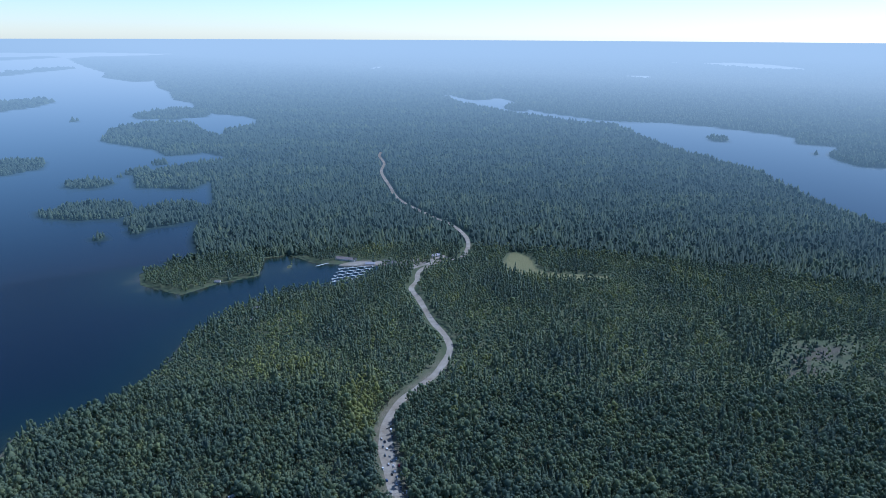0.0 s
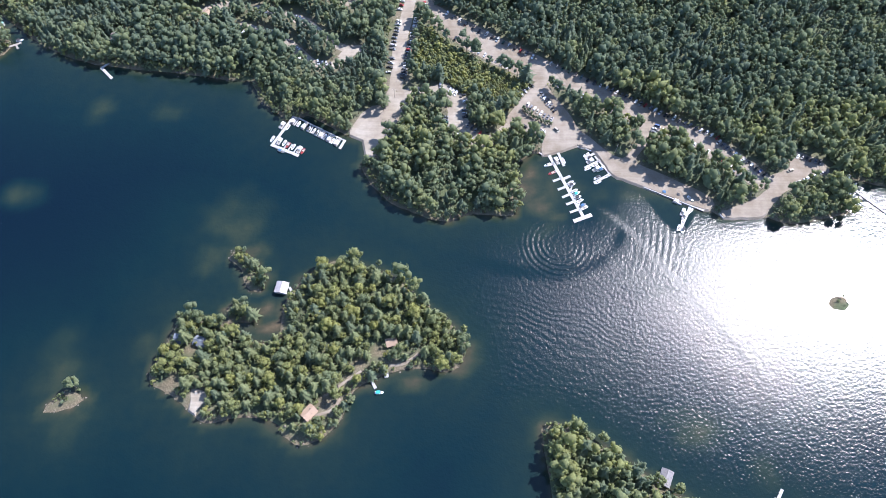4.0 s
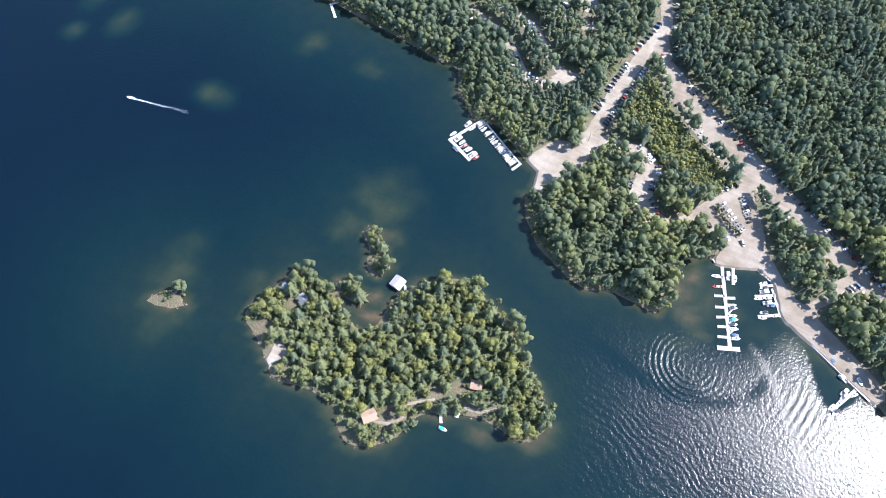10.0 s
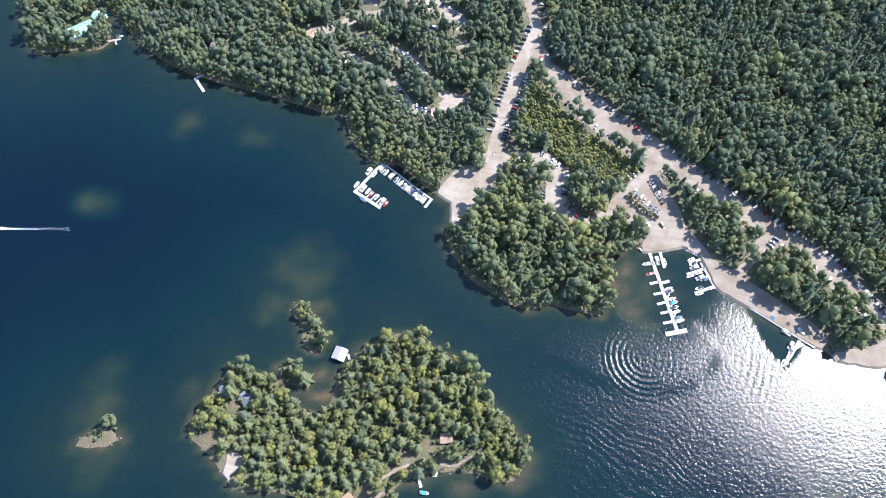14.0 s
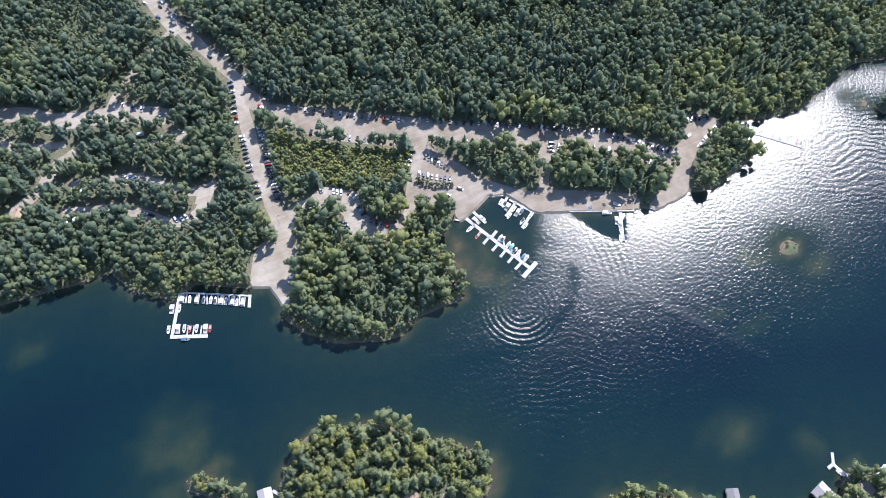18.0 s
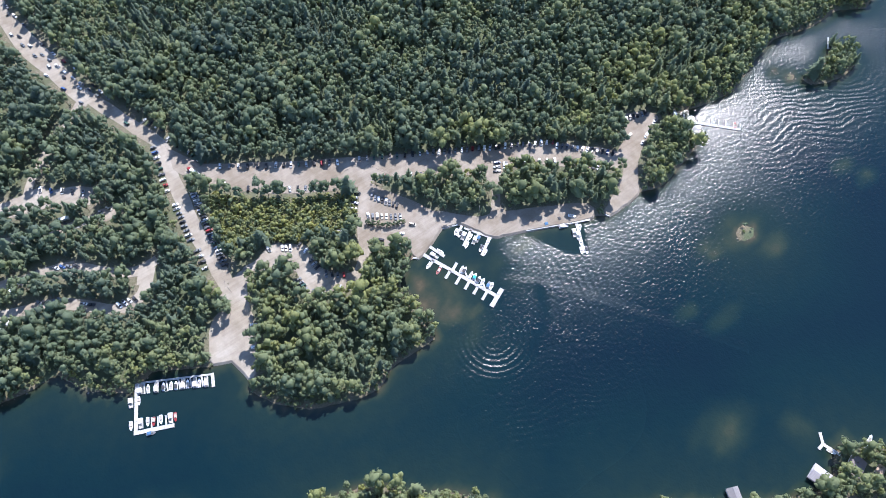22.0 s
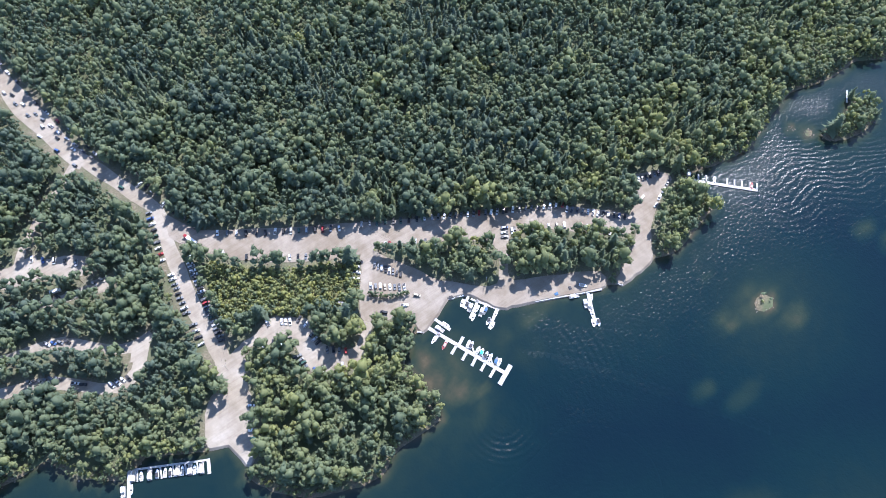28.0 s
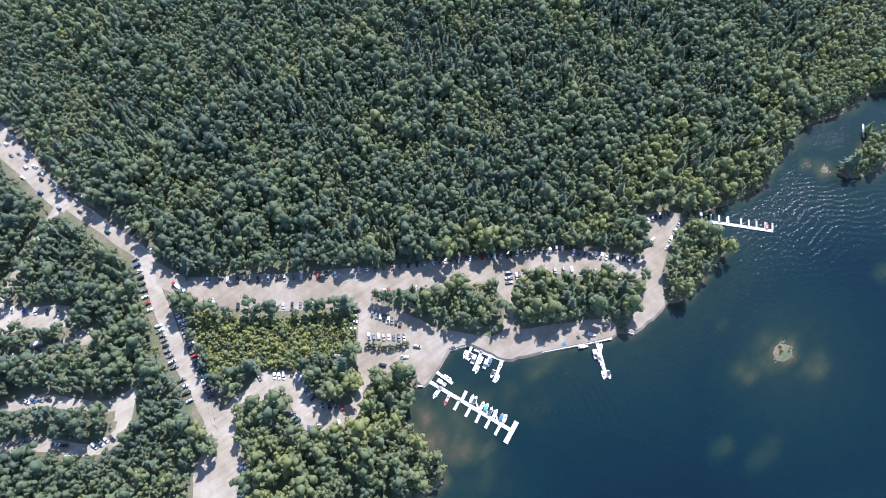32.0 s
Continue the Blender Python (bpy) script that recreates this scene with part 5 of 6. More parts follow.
# rows of small craft at the distant marina
for x0, y0, x1, y1, w in [(-227.6, 1232.6, -167.6, 1266.9, 3), (-226.4, 1252.2, -162.8, 1284.1, 3), (-225.2, 1272.4, -157.9, 1301.7, 3), (-223.9, 1293.1, -152.9, 1319.7, 3), (-222.6, 1314.4, -147.7, 1338.1, 3)]:
    for i in range(9):
        s = (i + 0.5) / 9
        copy_thing(boat_made[0], pose(x0 + (x1 - x0) * s, y0 + (y1 - y0) * s + (4.5 if i % 2 else -4.5), 0, 0, 0, 90 if i % 2 else -90))

# the passing boat and its wake
wx, wy = -371.0, 232.6
wx2, wy2 = -328.6, 241.8
wake_turn = math.degrees(math.atan2(wy2 - wy, wx2 - wx))
copy_thing(boat_made[0], pose(wx, wy, 0.05, 0, 0, wake_turn + 180))


def foam_trail(name, m, length, wide0, wide1, count, fleck, label, seed):
    """Flat foam flecks that thin out along the way."""
    bm = bmesh.new()
    r = random.Random(seed)
    for i in range(count):
        s = (i / count) ** 2.0
        x, y = 3 + length * s, r.choice((-1, 0, 1)) * (wide0 + (wide1 - wide0) * s) * r.uniform(0.3, 1)
        l, w = r.uniform(0.5, 1.6) * fleck * (1 - 0.4 * s), r.uniform(0.10, 0.30) * fleck * (1 - 0.6 * s)
        bm.faces.new([bm.verts.new((x + l * cos(2 * pi * k / 6), y + w * sin(2 * pi * k / 6), 0.03 + 0.001 * (i % 9))) for k in range(6)])
    me = bpy.data.meshes.new(name)
    bm.to_mesh(me)
    me.materials.append(FOAM)
    ob = new(name, me)
    ob.matrix_basis = m
    return tagged(ob, label, "wake", kind="stuff")


foam_trail("boat_wake", pose(wx, wy, 0, 0, 0, wake_turn), 46, 0.5, 1.5, 170, 0.7, "thin white foam wake behind the passing boat", 8)


# ---- cars ----
def car(kind, colour):
    words = {"sedan": "sedan", "suv": "tall sport-utility car", "pickup": "pickup truck", "van": "van"}[kind]
    t = thing({"suv": "suv", "pickup": "pickup_truck", "van": "van"}.get(kind, "car"), f"{colour} {words} parked on gravel", "truck" if kind == "pickup" else "car", "parked cars")
    p = CAR_PAINT[colour]
    L, W, bonnet, roof, a0, a1, r0, r1 = {"sedan": (4.6, 1.8, 0.92, 1.45, -1.75, 0.95, -1.15, 0.25), "suv": (4.7, 1.9, 1.08, 1.75, -2.2, 1.0, -2.0, 0.35),
                                          "pickup": (5.6, 2.0, 1.12, 1.85, -0.55, 1.35, -0.4, 0.8), "van": (5.2, 2.0, 1.1, 2.0, -2.5, 1.75, -2.4, 0.9)}[kind]
    h = W / 2
    body = []
    for x, z, k in ((-L / 2, 0.80, 0.88), (-L / 2 + 0.12, bonnet, 0.97), (-L / 4, bonnet + 0.02, 1), (a1, bonnet, 1), (L / 2 - 0.35, bonnet - 0.1, 0.96), (L / 2, bonnet - 0.3, 0.84)):
        body.append([(x, -h * k, 0.35), (x, -h * k, z - 0.12), (x, -h * k * 0.9, z), (x, h * k * 0.9, z), (x, h * k, z - 0.12), (x, h * k, 0.35)])
    part("body", lofted(body), p, t)
    cabin = [[(x, -h * 0.86, bonnet - 0.02), (x, h * 0.86, bonnet - 0.02), (x2, h * 0.70, roof - 0.05), (x2, -h * 0.70, roof - 0.05)] for x, x2 in ((a0, r0), (a1, r1))]
    part("glasshouse", lofted(cabin), GLASS, t, "dark window glass")
    part("roof", boxed(r0 - 0.03, r1 + 0.05, -h * 0.72, h * 0.72, roof - 0.06, roof, 0.03), p, t)
    if kind == "pickup":
        part("cargo_bed", boxed(-L / 2 + 0.15, a0 - 0.15, -h * 0.8, h * 0.8, bonnet + 0.0, bonnet + 0.03), FLOAT, t, "black cargo bed")
    for x in (-L * 0.30, L * 0.31):
        for y in (-h + 0.1, h - 0.1):
            wv = part("wheel", wheel_mesh(), TYRE, t)
            wv.location = (x, y, 0.34)
    for y in (-h * 0.62, h * 0.62):
        part("headlight", boxed(L / 2 - 0.12, L / 2 + 0.01, y - 0.18, y + 0.18, 0.55, 0.68), LAMP_CLEAR, t)
        part("tail_light", boxed(-L / 2 - 0.01, -L / 2 + 0.1, y - 0.15, y + 0.15, 0.62, 0.76), LAMP_RED, t)
    return t


car_made = {}
r = random.Random(41)
tones = ["white"] * 6 + ["silver"] * 5 + ["grey"] * 4 + ["black"] * 6 + ["grey"] * 3 + ["blue", "red", "green", "beige"]
for x0, y0, x1, y1, n, turn in [(-25.3, 512.2, -34.7, 470.2, 9, -11), (-34.4, 456, -38.8, 422.8, 9, -12), (-38.5, 412.2, -40.9, 396.3, 4, -13), (-18.3, 462.3, -28.3, 390.7, 24, -12), (-72.7, 686.8, -65.4, 653.1, 3, -79), (-60.3, 635.6, -48.7, 600.3, 3, -77), (-42.4, 573, -32.8, 545.2, 2, -71), (-64.7, 719.7, -55.9, 661.8, 5, -81), (-52.1, 647.1, -43.8, 620.3, 3, -77), (-38.6, 596.4, -34, 577.3, 3, -77), (-20.3, 539.9, -11.3, 524.1, 4, 21), (-12.9, 512.9, -1.5, 483.1, 7, 32)] + [(-39.9, 584.1, -57.5, 641.8, 7, 107), (-60.1, 650.9, -68.4, 680.5, 3, 107), (-53.6, 585.7, -65.7, 628.1, 3, 107)] + [(8.5, 467.1, 37.4, 446.3, 6, 62), (43.7, 443, 83.6, 417.8, 9, 59), (99.1, 410.8, 145.4, 384.7, 10, 56), (149.1, 382.6, 192.1, 358.3, 12, 48), (194.9, 356.9, 231.8, 335.8, 10, 46), (232.3, 331.2, 263.5, 300.9, 12, 39), (4, 449.6, 16.7, 437.1, 2, -113), (27.3, 428.3, 61.4, 405.5, 8, -120), (77.2, 398.1, 77.2, 398.1, 1, -122), (104.1, 385.6, 107.6, 384.8, 2, -114), (123.5, 375.6, 135.5, 365.9, 3, -125), (146.1, 360.6, 155.8, 351.2, 3, -127)] + [(184.1, 346.1, 179.4, 340.1, 3, -29), (186.8, 340.6, 188.8, 340.4, 2, -118), (196.8, 336.9, 221.7, 322, 6, -125), (232.4, 313.7, 245, 297.6, 6, -122), (291.4, 320.4, 311.1, 313.9, 7, -124), (310.3, 303.6, 289.4, 294.4, 4, -156), (284.8, 305.1, 284.8, 305.1, 1, -161)] + [(-110.7, 526, -85.9, 504.8, 5, -107), (-135, 496.5, -100, 484.8, 6, -75), (-126, 458, -114, 451, 4, -60), (-146, 439, -130, 430.5, 6, -65), (-121, 420.5, -117.5, 417, 2, -40), (-102, 405.5, -91, 403.4, 4, -72), (-82, 481.5, -76, 481, 2, -60)] + [(81.3, 385.5, 81.3, 385.5, 1, -54), (77.5, 383.3, 69.7, 371.8, 4, -42), (88.5, 377, 99.5, 359.6, 8, 51), (77.1, 364.8, 96.3, 349.9, 8, -119), (99.7, 339.4, 99.7, 339.4, 1, -48), (88.8, 338.2, 88.8, 338.2, 1, -30), (73.9, 342.6, 73.9, 342.6, 1, -42), (3.8, 383.3, 3.8, 383.3, 1, -98), (11.9, 378.5, 17, 374.8, 3, -115), (23.1, 373, 24.3, 366.5, 2, 31), (24, 357.5, 24.7, 350.5, 3, 9), (26.9, 342.4, 37.1, 334.6, 4, -117), (12.8, 335.4, 17.8, 331.8, 2, -121), (29.8, 326.6, 34.4, 324.7, 2, -117), (8.2, 349.9, 8.6, 340.9, 4, -1), (-5.8, 371, 9.7, 362.3, 4, -125), (-33.1, 338.8, -42.5, 319.5, 5, -30)]:
    for i in range(n):
        s = i / (n - 1) if n > 1 else 0.5
        x, y = x0 + (x1 - x0) * s + r.uniform(-0.3, 0.3), y0 + (y1 - y0) * s + r.uniform(-0.3, 0.3)
        kind = r.choice(("sedan", "suv", "suv", "pickup", "pickup", "van") if n > 1 else ("pickup", "van"))
        key = (kind, r.choice(tones))
        z = max(float(ground_at(np.array([x]), np.array([y]))[0]) + 0.16, 1.52 if y < 515 and x > -45 else 0)
        m = pose(x, y, z, 0, 0, turn + r.uniform(-5, 5) + (180 if r.random() < 0.3 else 0))
        if key in car_made:
            copy_thing(car_made[key], m)
        else:
            car_made[key] = car(*key)
            car_made[key].matrix_basis = m


def flatbed(x, y, turn):
    t = thing("flatbed_truck", "red-cabbed truck with a long white box trailer", "truck")
    t.matrix_basis = pose(x, y, 1.5, 0, 0, turn)
    part("trailer_box", boxed(-1.5, 7.5, -1.25, 1.25, 1.0, 3.2, 0.05), GELCOAT, t)
    part("cab", boxed(-4.6, -2.0, -1.15, 1.15, 0.6, 2.6, 0.2), CAR_PAINT["red"], t, "red cab")
    part("windscreen", boxed(-4.66, -4.58, -1.0, 1.0, 1.6, 2.3), GLASS, t)
    part("chassis", boxed(-4.6, 7.5, -0.5, 0.5, 0.5, 0.99), FLOAT, t)
    for wx in (-3.9, 4.6, 6.0):
        for wy in (-1.0, 1.0):
            part("wheel", wheel_mesh(0.5, 0.3), TYRE, t).location = (wx, wy, 0.5)


flatbed(-10.8, 474.6, -71)


def trailer(x, y, turn, length, width):
    t = thing("camping_trailer", "white camping trailer among the trees", "trailer", "camping trailers")
    part("body", boxed(-length / 2, length / 2, -width / 2, width / 2, 0.55, 2.75, 0.15), GELCOAT, t)
    part("roof_vent", boxed(0.4, 1.0, -0.3, 0.3, 2.75, 2.95, 0.05), PALE_SIDING, t)
    part("air_conditioner", boxed(-1.4, -0.4, -0.4, 0.4, 2.75, 3.0, 0.06), PALE_SIDING, t)
    part("door", boxed(0.2, 0.9, -width / 2 - 0.03, -width / 2, 0.65, 2.4), PALE_SIDING, t)
    for a in (-2.2, 1.6):
        part("window", boxed(a, a + 1.0, -width / 2 - 0.03, -width / 2, 1.5, 2.1), GLASS, t)
    for a in (-0.5, 0.5):
        for y_ in (-width / 2 + 0.15, width / 2 - 0.15):
            part("wheel", wheel_mesh(), TYRE, t).location = (a, y_, 0.34)
    part("hitch", boxed(length / 2, length / 2 + 1.1, -0.08, 0.08, 0.5, 0.6), FLOAT, t)
    return t


first = None
for x, y, turn, length, width in TRAILERS:
    m = pose(x, y, float(ground_at(np.array([x]), np.array([y]))[0]) + 0.05, 0, 0, turn)
    if first is None:
        first = trailer(x, y, turn, length, width)
        first.matrix_basis = m
    else:
        copy_thing(first, m)


# ---- buildings ----
def house(name, x, y, turn, length, width, roof_mat, wall_mat, label, wall_h=2.6, pitch=0.5, base=None, category="house", chimney=True):
    t = thing(name, label, category)
    z = float(ground_at(np.array([x]), np.array([y]))[0]) if base is None else base
    t.matrix_basis = pose(x, y, z - 0.05, 0, 0, turn)
    a, b, rise = length / 2, width / 2, width / 2 * pitch
    part("foundation", boxed(-a, a, -b, b, -1.2, 0.25), STONE, t)
    th = 0.15
    for args in ((-a, a, -b, -b + th), (-a, a, b - th, b), (-a, -a + th, -b + th, b - th), (a - th, a, -b + th, b - th)):
        part("wall", boxed(*args, 0.25, wall_h), wall_mat, t)
    for s in (-1, 1):
        bm = bmesh.new()
        q = [bm.verts.new((s * (a - th * k), yy, zz)) for k in (0, 1) for yy, zz in ((-b, wall_h), (b, wall_h), (0, wall_h + rise))]
        bm.faces.new(q[:3]), bm.faces.new(q[5:2:-1])
        for i in range(3):
            bm.faces.new((q[i], q[i + 3], q[(i + 1) % 3 + 3], q[(i + 1) % 3]))
        bmesh.ops.recalc_face_normals(bm, faces=bm.faces[:])
        part("gable", bm, wall_mat, t)
    over, run = 0.5, width / 2 + 0.5
    n = max(3, int(length / 1.2))
    for s in (-1, 1):
        for i in range(n):
            u0, u1 = -a - over + (length + 2 * over) * i / n, -a - over + (length + 2 * over) * (i + 1) / n - 0.03
            bm = bmesh.new()
            top = wall_h + rise + 0.02
            low = top - run * pitch
            q = [bm.verts.new(p) for p in ((u0, 0, top), (u1, 0, top), (u1, s * run, low), (u0, s * run, low), (u0, 0, top + 0.12), (u1, 0, top + 0.12), (u1, s * run, low + 0.12), (u0, s * run, low + 0.12))]
            for f in ((0, 1, 2, 3), (7, 6, 5, 4), (0, 4, 5, 1), (1, 5, 6, 2), (2, 6, 7, 3), (3, 7, 4, 0)):
                bm.faces.new([q[j] for j in f])
            bmesh.ops.recalc_face_normals(bm, faces=bm.faces[:])
            part("roof_panel", bm, roof_mat, t)
    part("ridge_cap", boxed(-a - over, a + over, -0.15, 0.15, wall_h + rise + 0.10, wall_h + rise + 0.19), roof_mat, t)
    for s in (-1, 1):
        for u in (-0.3, 0.3):
            w = part("window", boxed(u * length - 0.6, u * length + 0.6, s * b - 0.03, s * b + 0.03, 1.1, 2.0), GLASS, t)
            for k in (-0.65, 0.65):
                part("frame", boxed(u * length + k - 0.05, u * length + k + 0.05, s * b - 0.05, s * b + 0.05, 1.05, 2.05), PALE_SIDING, w)
    part("door", boxed(-0.45, 0.45, -b - 0.04, -b + 0.02, 0.25, 2.3), SIDING, t)
    if chimney:
        part("chimney", boxed(a * 0.4, a * 0.4 + 0.6, 0.5, 1.1, wall_h, wall_h + rise + 0.8), STONE, t)
    return t


x, y, turn, length, width = BOATHOUSE
house("boathouse", x, y, turn, length, width, WHITE_METAL, PALE_SIDING, "white-roofed boathouse standing over the shallows", 2.8, 0.35, 0.3, "boathouse", False)
dock("boathouse_walk", [(-102.2, 194.5, -97.5, 188.0, 1.8)], "pale walkway from the boathouse to the island")
for (x, y, turn, length, width), mat, words in zip(ISLAND_COTTAGES, (SLATE_SHINGLE, SLATE_SHINGLE, BROWN_SHINGLE, BROWN_SHINGLE), ("slate-roofed", "slate-roofed", "brown-shingled", "brown-shingled")):
    house("cottage", x, y, turn, length, width, mat, SIDING, words + " cottage among trees on the island")
table = thing("picnic_table", "dark picnic table on a sandy clearing by the shore", "table")
table.matrix_basis = pose(-154.6, 115.2, 1.62, 0, 0, 113)
part("tabletop", boxed(-1.1, 1.1, -0.5, 0.5, 0.70, 0.76), OLD_WOOD, table)
for s in (-1, 1):
    part("bench", boxed(-1.1, 1.1, s * 0.9 - 0.15, s * 0.9 + 0.15, 0.42, 0.47), OLD_WOOD, table)
    part("leg", boxed(s * 0.8 - 0.05, s * 0.8 + 0.05, -0.95, 0.95, 0, 0.42), OLD_WOOD, table)
    part("support", boxed(s * 0.8 - 0.05, s * 0.8 + 0.05, -0.4, 0.4, 0.42, 0.70), OLD_WOOD, table)
for (x, y, turn, length, width), mat, words, base in zip(SHORE_HOUSES, (GREY_METAL, WHITE_METAL, TAUPE_SHINGLE, BROWN_SHINGLE), ("grey-roofed boathouse at the shore", "large white-roofed boathouse over the water", "taupe-shingled cottage among trees", "small tan shed under trees"), (0.4, 0.4, None, None)):
    house("boathouse" if base else "cottage", x, y, turn, length, width, mat, PALE_SIDING, words, 2.8, 0.4, base, "boathouse" if base else "house", not base)
for x, y, turn, length, width in LAKE_HOUSES:
    house("lake_house", x, y, turn, length, width, GREEN_METAL, PALE_SIDING, "lake house with a pale green metal roof", 3.2, 0.45)
for (x, y, turn, length, width), mat, words in zip(CABINS, (TAUPE_SHINGLE, BROWN_SHINGLE, WHITE_METAL), ("brown-roofed cabin under tall trees", "small brown camp cabin", "white-roofed ticket cabin by the parking yard")):
    house("cabin", x, y, turn, length, width, mat, SIDING, words)
for n, (x, y, turn, length, width) in enumerate(MARINA):
    house("marina_building" if n < 5 else "cottage", x, y, turn, length, width, (TAUPE_SHINGLE, WHITE_METAL, GREY_METAL)[n % 3], PALE_SIDING, "distant marina building by the harbour" if n < 5 else "distant white cottage by the lake", 4 if n < 5 else 2.8, 0.4)
lot("pavement_harbour", [(-223.4, 1335.1), (-179.7, 1366.4), (-106.9, 1364.3), (-35.3, 1397.4), (-4.5, 1410.3), (1.8, 1386.4), (-51.2, 1331.9), (-79.4, 1309.5), (-116.8, 1337.7), (-164.2, 1336.5)], 1.6, GRAVEL, "pale gravel yard of the distant marina")

# ---- poles and wires ----
spots = [(-34.4, 369.4), (-26.1, 398.2), (-20.9, 439.2), (-15.9, 469.1), (-17.3, 543.4), (-27.7, 583.3), (-36.8, 629.1), (-47.6, 687.1), (88, 424.7), (120.8, 353.7), (145.9, 319.1)]
lines = [spots[:8], spots[8:]]
pole_made = None
for run in lines:
    tops = []
    for i, (x, y) in enumerate(run):
        z = float(ground_at(np.array([x]), np.array([y]))[0])
        nx, ny = run[min(i + 1, len(run) - 1)]
        bx, by = run[max(i - 1, 0)]
        turn = math.degrees(math.atan2(ny - by, nx - bx))
        m = pose(x, y, z - 0.3, 0, 0, turn)
        if pole_made is None:
            pole_made = thing("utility_pole", "grey wooden utility pole with a crossarm", "pole", "utility poles")
            bm = bmesh.new()
            bmesh.ops.create_cone(bm, cap_ends=True, segments=8, radius1=0.17, radius2=0.12, depth=11, matrix=Matrix.Translation((0, 0, 5.5)))
            part("shaft", bm, OLD_WOOD, pole_made)
            part("crossarm", boxed(-0.06, 0.06, -1.2, 1.2, 10.2, 10.35), OLD_WOOD, pole_made)
            for k in (-1.1, 0.0, 1.1):
                part("insulator", boxed(-0.05, 0.05, k - 0.05, k + 0.05, 10.35, 10.55 if k else 11.1), PALE_SIDING, pole_made)
            pole_made.matrix_basis = m
        else:
            copy_thing(pole_made, m)
        q = radians(turn)
        tops.append([(x - k * sin(q), y + k * cos(q), z + 10.25) for k in (-1.1, 1.1)])
    cable = bmesh.new()
    for a, b in zip(tops, tops[1:]):
        for p, q in zip(a, b):
            last = Vector(p)
            for i in range(1, 9):
                s = i / 8
                e = Vector(p).lerp(Vector(q), s) - Vector((0, 0, 1.2 * 4 * s * (1 - s)))
                m = Matrix.Translation((last + e) / 2) @ (e - last).to_track_quat("Z", "Y").to_matrix().to_4x4()
                bmesh.ops.create_cone(cable, segments=3, radius1=0.035, radius2=0.035, depth=(e - last).length, matrix=m)
                last = e
    me = bpy.data.meshes.new("power_cable")
    cable.to_mesh(me)
    me.materials.append(FLOAT)
    tagged(new("power_cable", me), "thin dark power cables between the poles", "cable")

# ---- lone bushes ----
def lone_bush(x, y, size, tint, label):
    b = thing("bush", label, "bush")
    b.matrix_basis = pose(x, y, float(ground_at(np.array([x]), np.array([y]))[0]) - 0.1)
    part("stem", boxed(-0.1, 0.1, -0.1, 0.1, 0, 0.8 * size), BARK, b)
    co, fa = scaled(broad_crown(np.random.default_rng(5), 6, 160, (0.07, 0.15)), size, size * 1.1, 0.1)
    ob = raw_mesh("crown", co, fa, LEAVES, True)
    ob.parent = b
    attribute(ob, "tint", np.full(len(co), tint))


lone_bush(220, 266.3, 3.4, 0.5, "round green bush beside the timber wharf")
for x, y, size in [(-243.5, 111.5, 2.6), (-247, 109, 1.8), (-239.5, 109.5, 1.6), (296, 192.5, 1.5)]:
    lone_bush(x, y, size, 0.75, "low yellow-green bush on a bare lake rock")

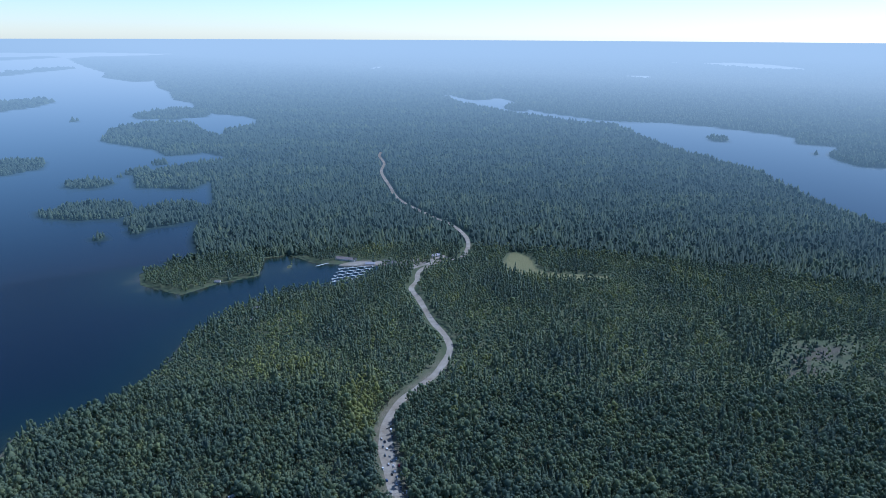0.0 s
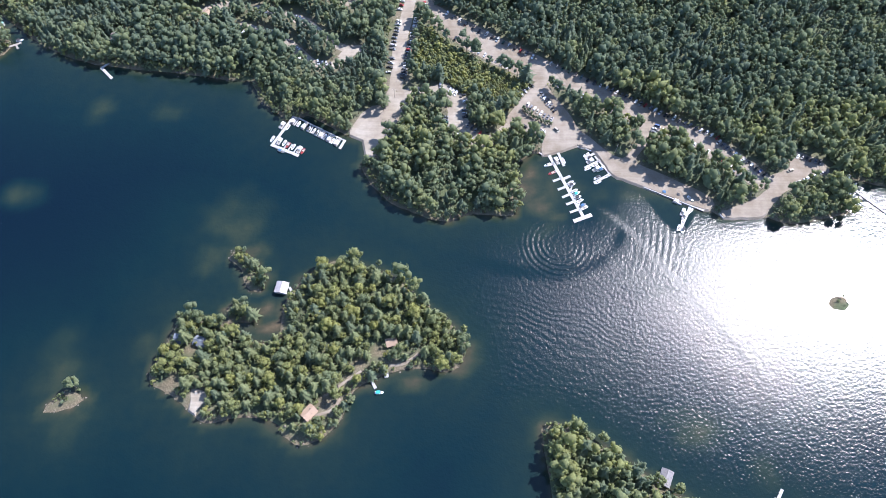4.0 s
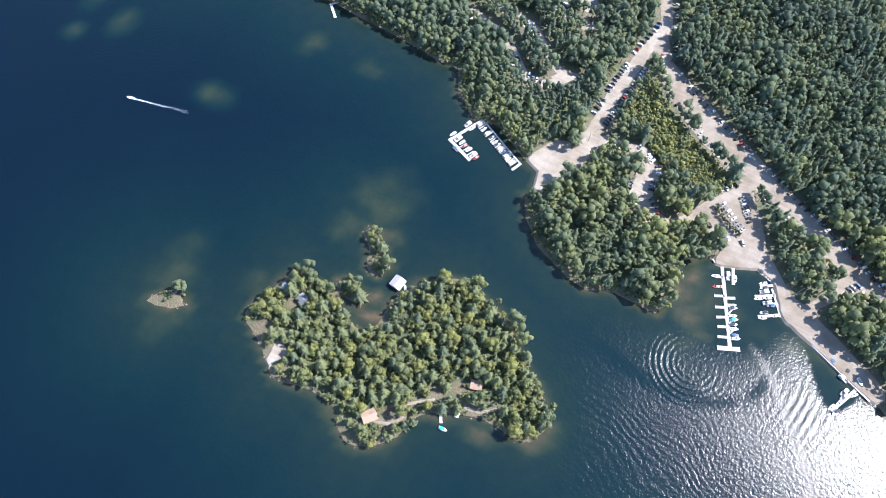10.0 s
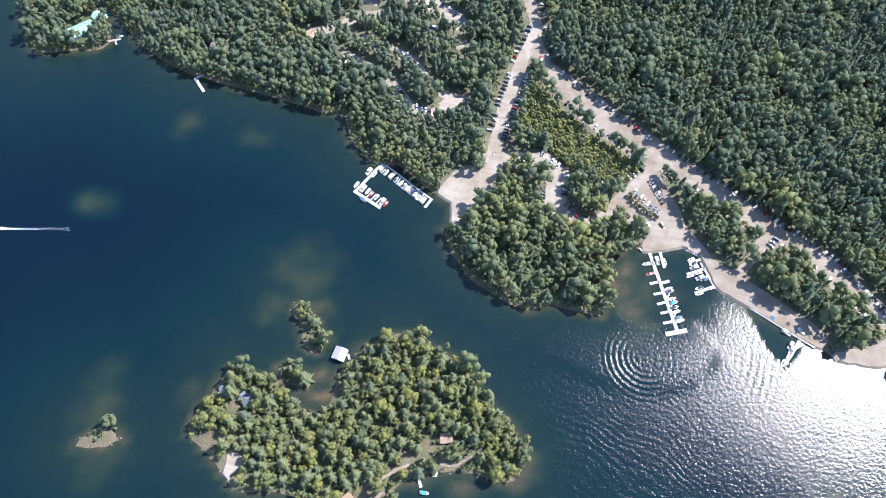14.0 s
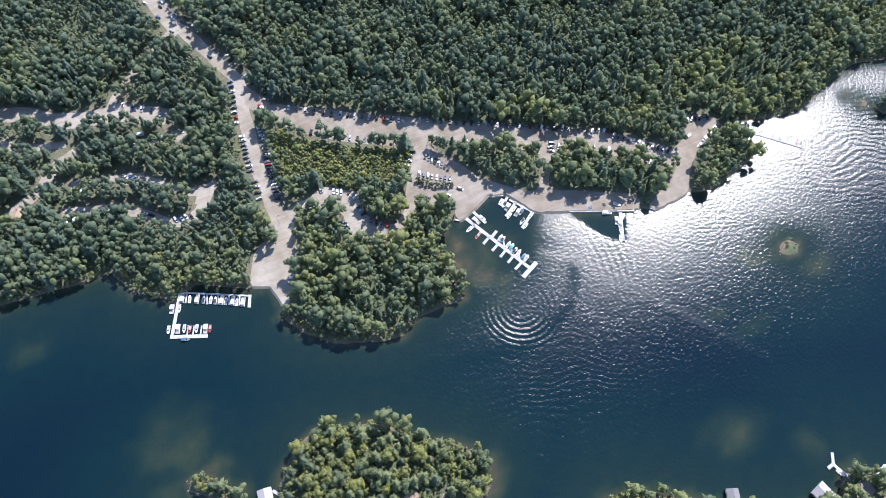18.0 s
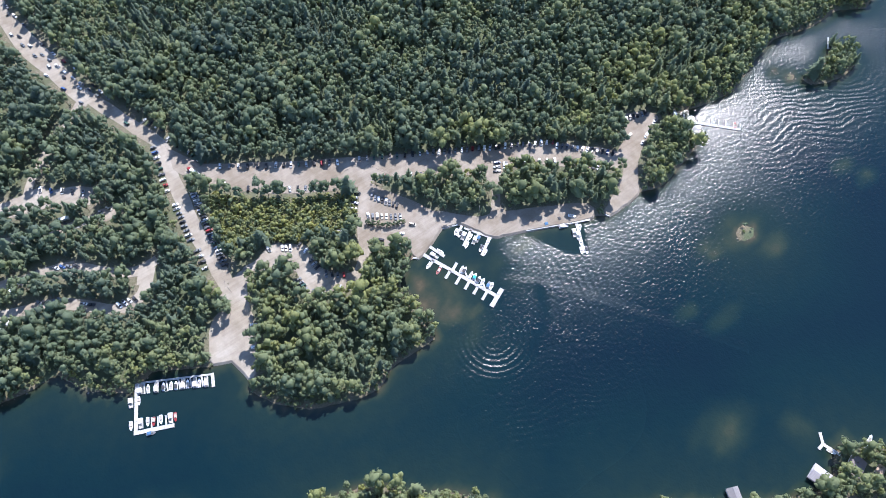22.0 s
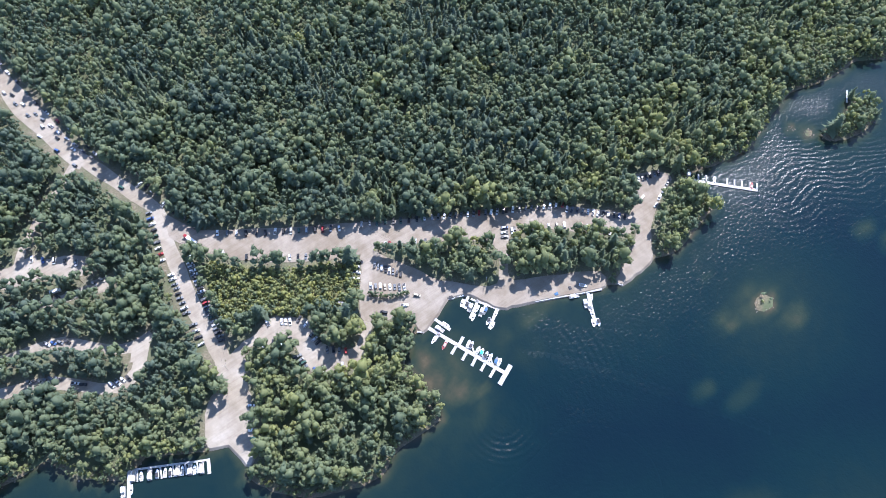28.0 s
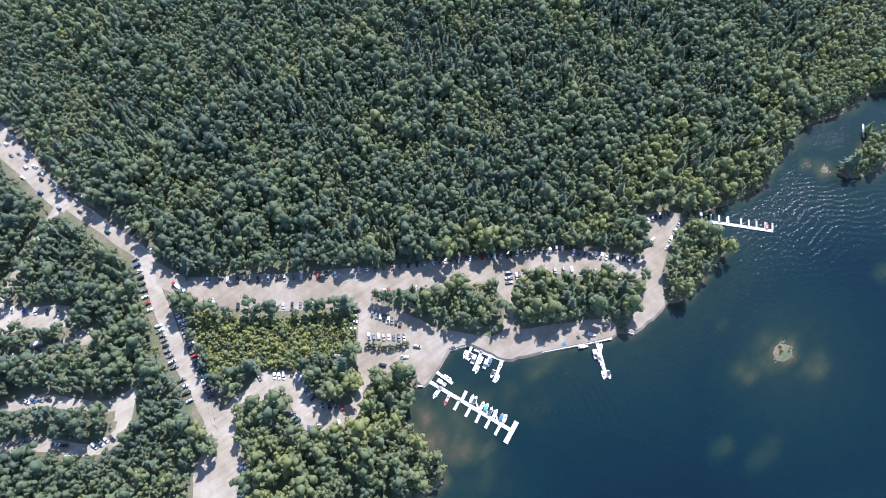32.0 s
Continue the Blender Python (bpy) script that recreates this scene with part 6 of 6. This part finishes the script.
# ---- driftwood in the pond ----
pile = thing("log_pile", "heap of bleached grey driftwood logs in a dark pond", "logs")
pile.matrix_basis = pose(218.5, 0.4, 0)
r = random.Random(77)
for i in range(13):
    bm = bmesh.new()
    bmesh.ops.create_cone(bm, cap_ends=True, segments=7, radius1=0.26, radius2=0.13, depth=r.uniform(4.5, 8.5), matrix=Matrix.Rotation(pi / 2, 4, "Y"))
    part("log", bm, DRIFTWOOD, pile).matrix_basis = pose(r.uniform(-3, 3), r.uniform(-2.5, 2.5), 0.1 + 0.09 * i, 0, r.uniform(-5, 5), r.uniform(0, 180))
for lx, ly in [(202.1, 17.4), (197.8, 15.1), (216.2, 10.1)]:
    bm = bmesh.new()
    bmesh.ops.create_cone(bm, cap_ends=True, segments=7, radius1=0.25, radius2=0.15, depth=5.5, matrix=Matrix.Translation((0, 0, 0.05)) @ Matrix.Rotation(pi / 2, 4, "Y"))
    me = bpy.data.meshes.new("driftwood_log")
    bm.to_mesh(me)
    me.materials.append(DRIFTWOOD)
    ob = new("driftwood_log", me)
    ob.matrix_basis = pose(lx, ly, 0, 0, 0, r.uniform(-20, 30))
    tagged(ob, "single bleached log floating in the dark pond", "log", "floating logs")

# ---- shore stones ----
def stones(name, spots, label, seed):
    r = np.random.default_rng(seed)
    bm = bmesh.new()
    bmesh.ops.create_icosphere(bm, subdivisions=1, radius=1)
    co = np.array([v.co for v in bm.verts])
    fa = np.array([[v.index for v in f.verts] for f in bm.faces])
    bm.free()
    C, F = [], []
    for i, (x, y, s) in enumerate(spots):
        z = min(float(ground_at(np.array([x]), np.array([y]))[0]), 1.2)
        v = co * r.uniform(0.6, 1.3, (len(co), 1)) * (s, s * r.uniform(0.6, 1.1), s * 0.55)
        C.append(v + (x, y, max(z, -0.4) + 0.1 * s)), F.append(fa + i * len(co))
    ob = raw_mesh(name, np.concatenate(C), np.concatenate(F), STONE)
    return tagged(ob, label, "stones", kind="stuff")


r = np.random.default_rng(51)
spots = []
for line in [LANDS[0], LANDS[1], LANDS[2], LANDS[3], LANDS[4]] + LANDS[-len(rocks):]:
    for i in range(len(line)):
        a, b = line[i], line[(i + 1) % len(line)]
        for _ in range(int(np.linalg.norm(b - a) / 2.2) + 1):
            s = r.uniform()
            spots.append((*(a + (b - a) * s + r.normal(0, 1.4, 2)), min(r.lognormal(-1.0, 0.45), 1.0)))
for i in range(22, 60):
    a, b = mainland[42 + i % 40], mainland[43 + i % 40]
    for _ in range(int(np.linalg.norm(b - a) / 3.0)):
        s = r.uniform()
        spots.append((*(a + (b - a) * s + r.normal(0, 1.2, 2)), min(r.lognormal(-1.0, 0.45), 1.0)))
stones("shore_stones", spots, "weathered grey and tan stones along the shores", 5)
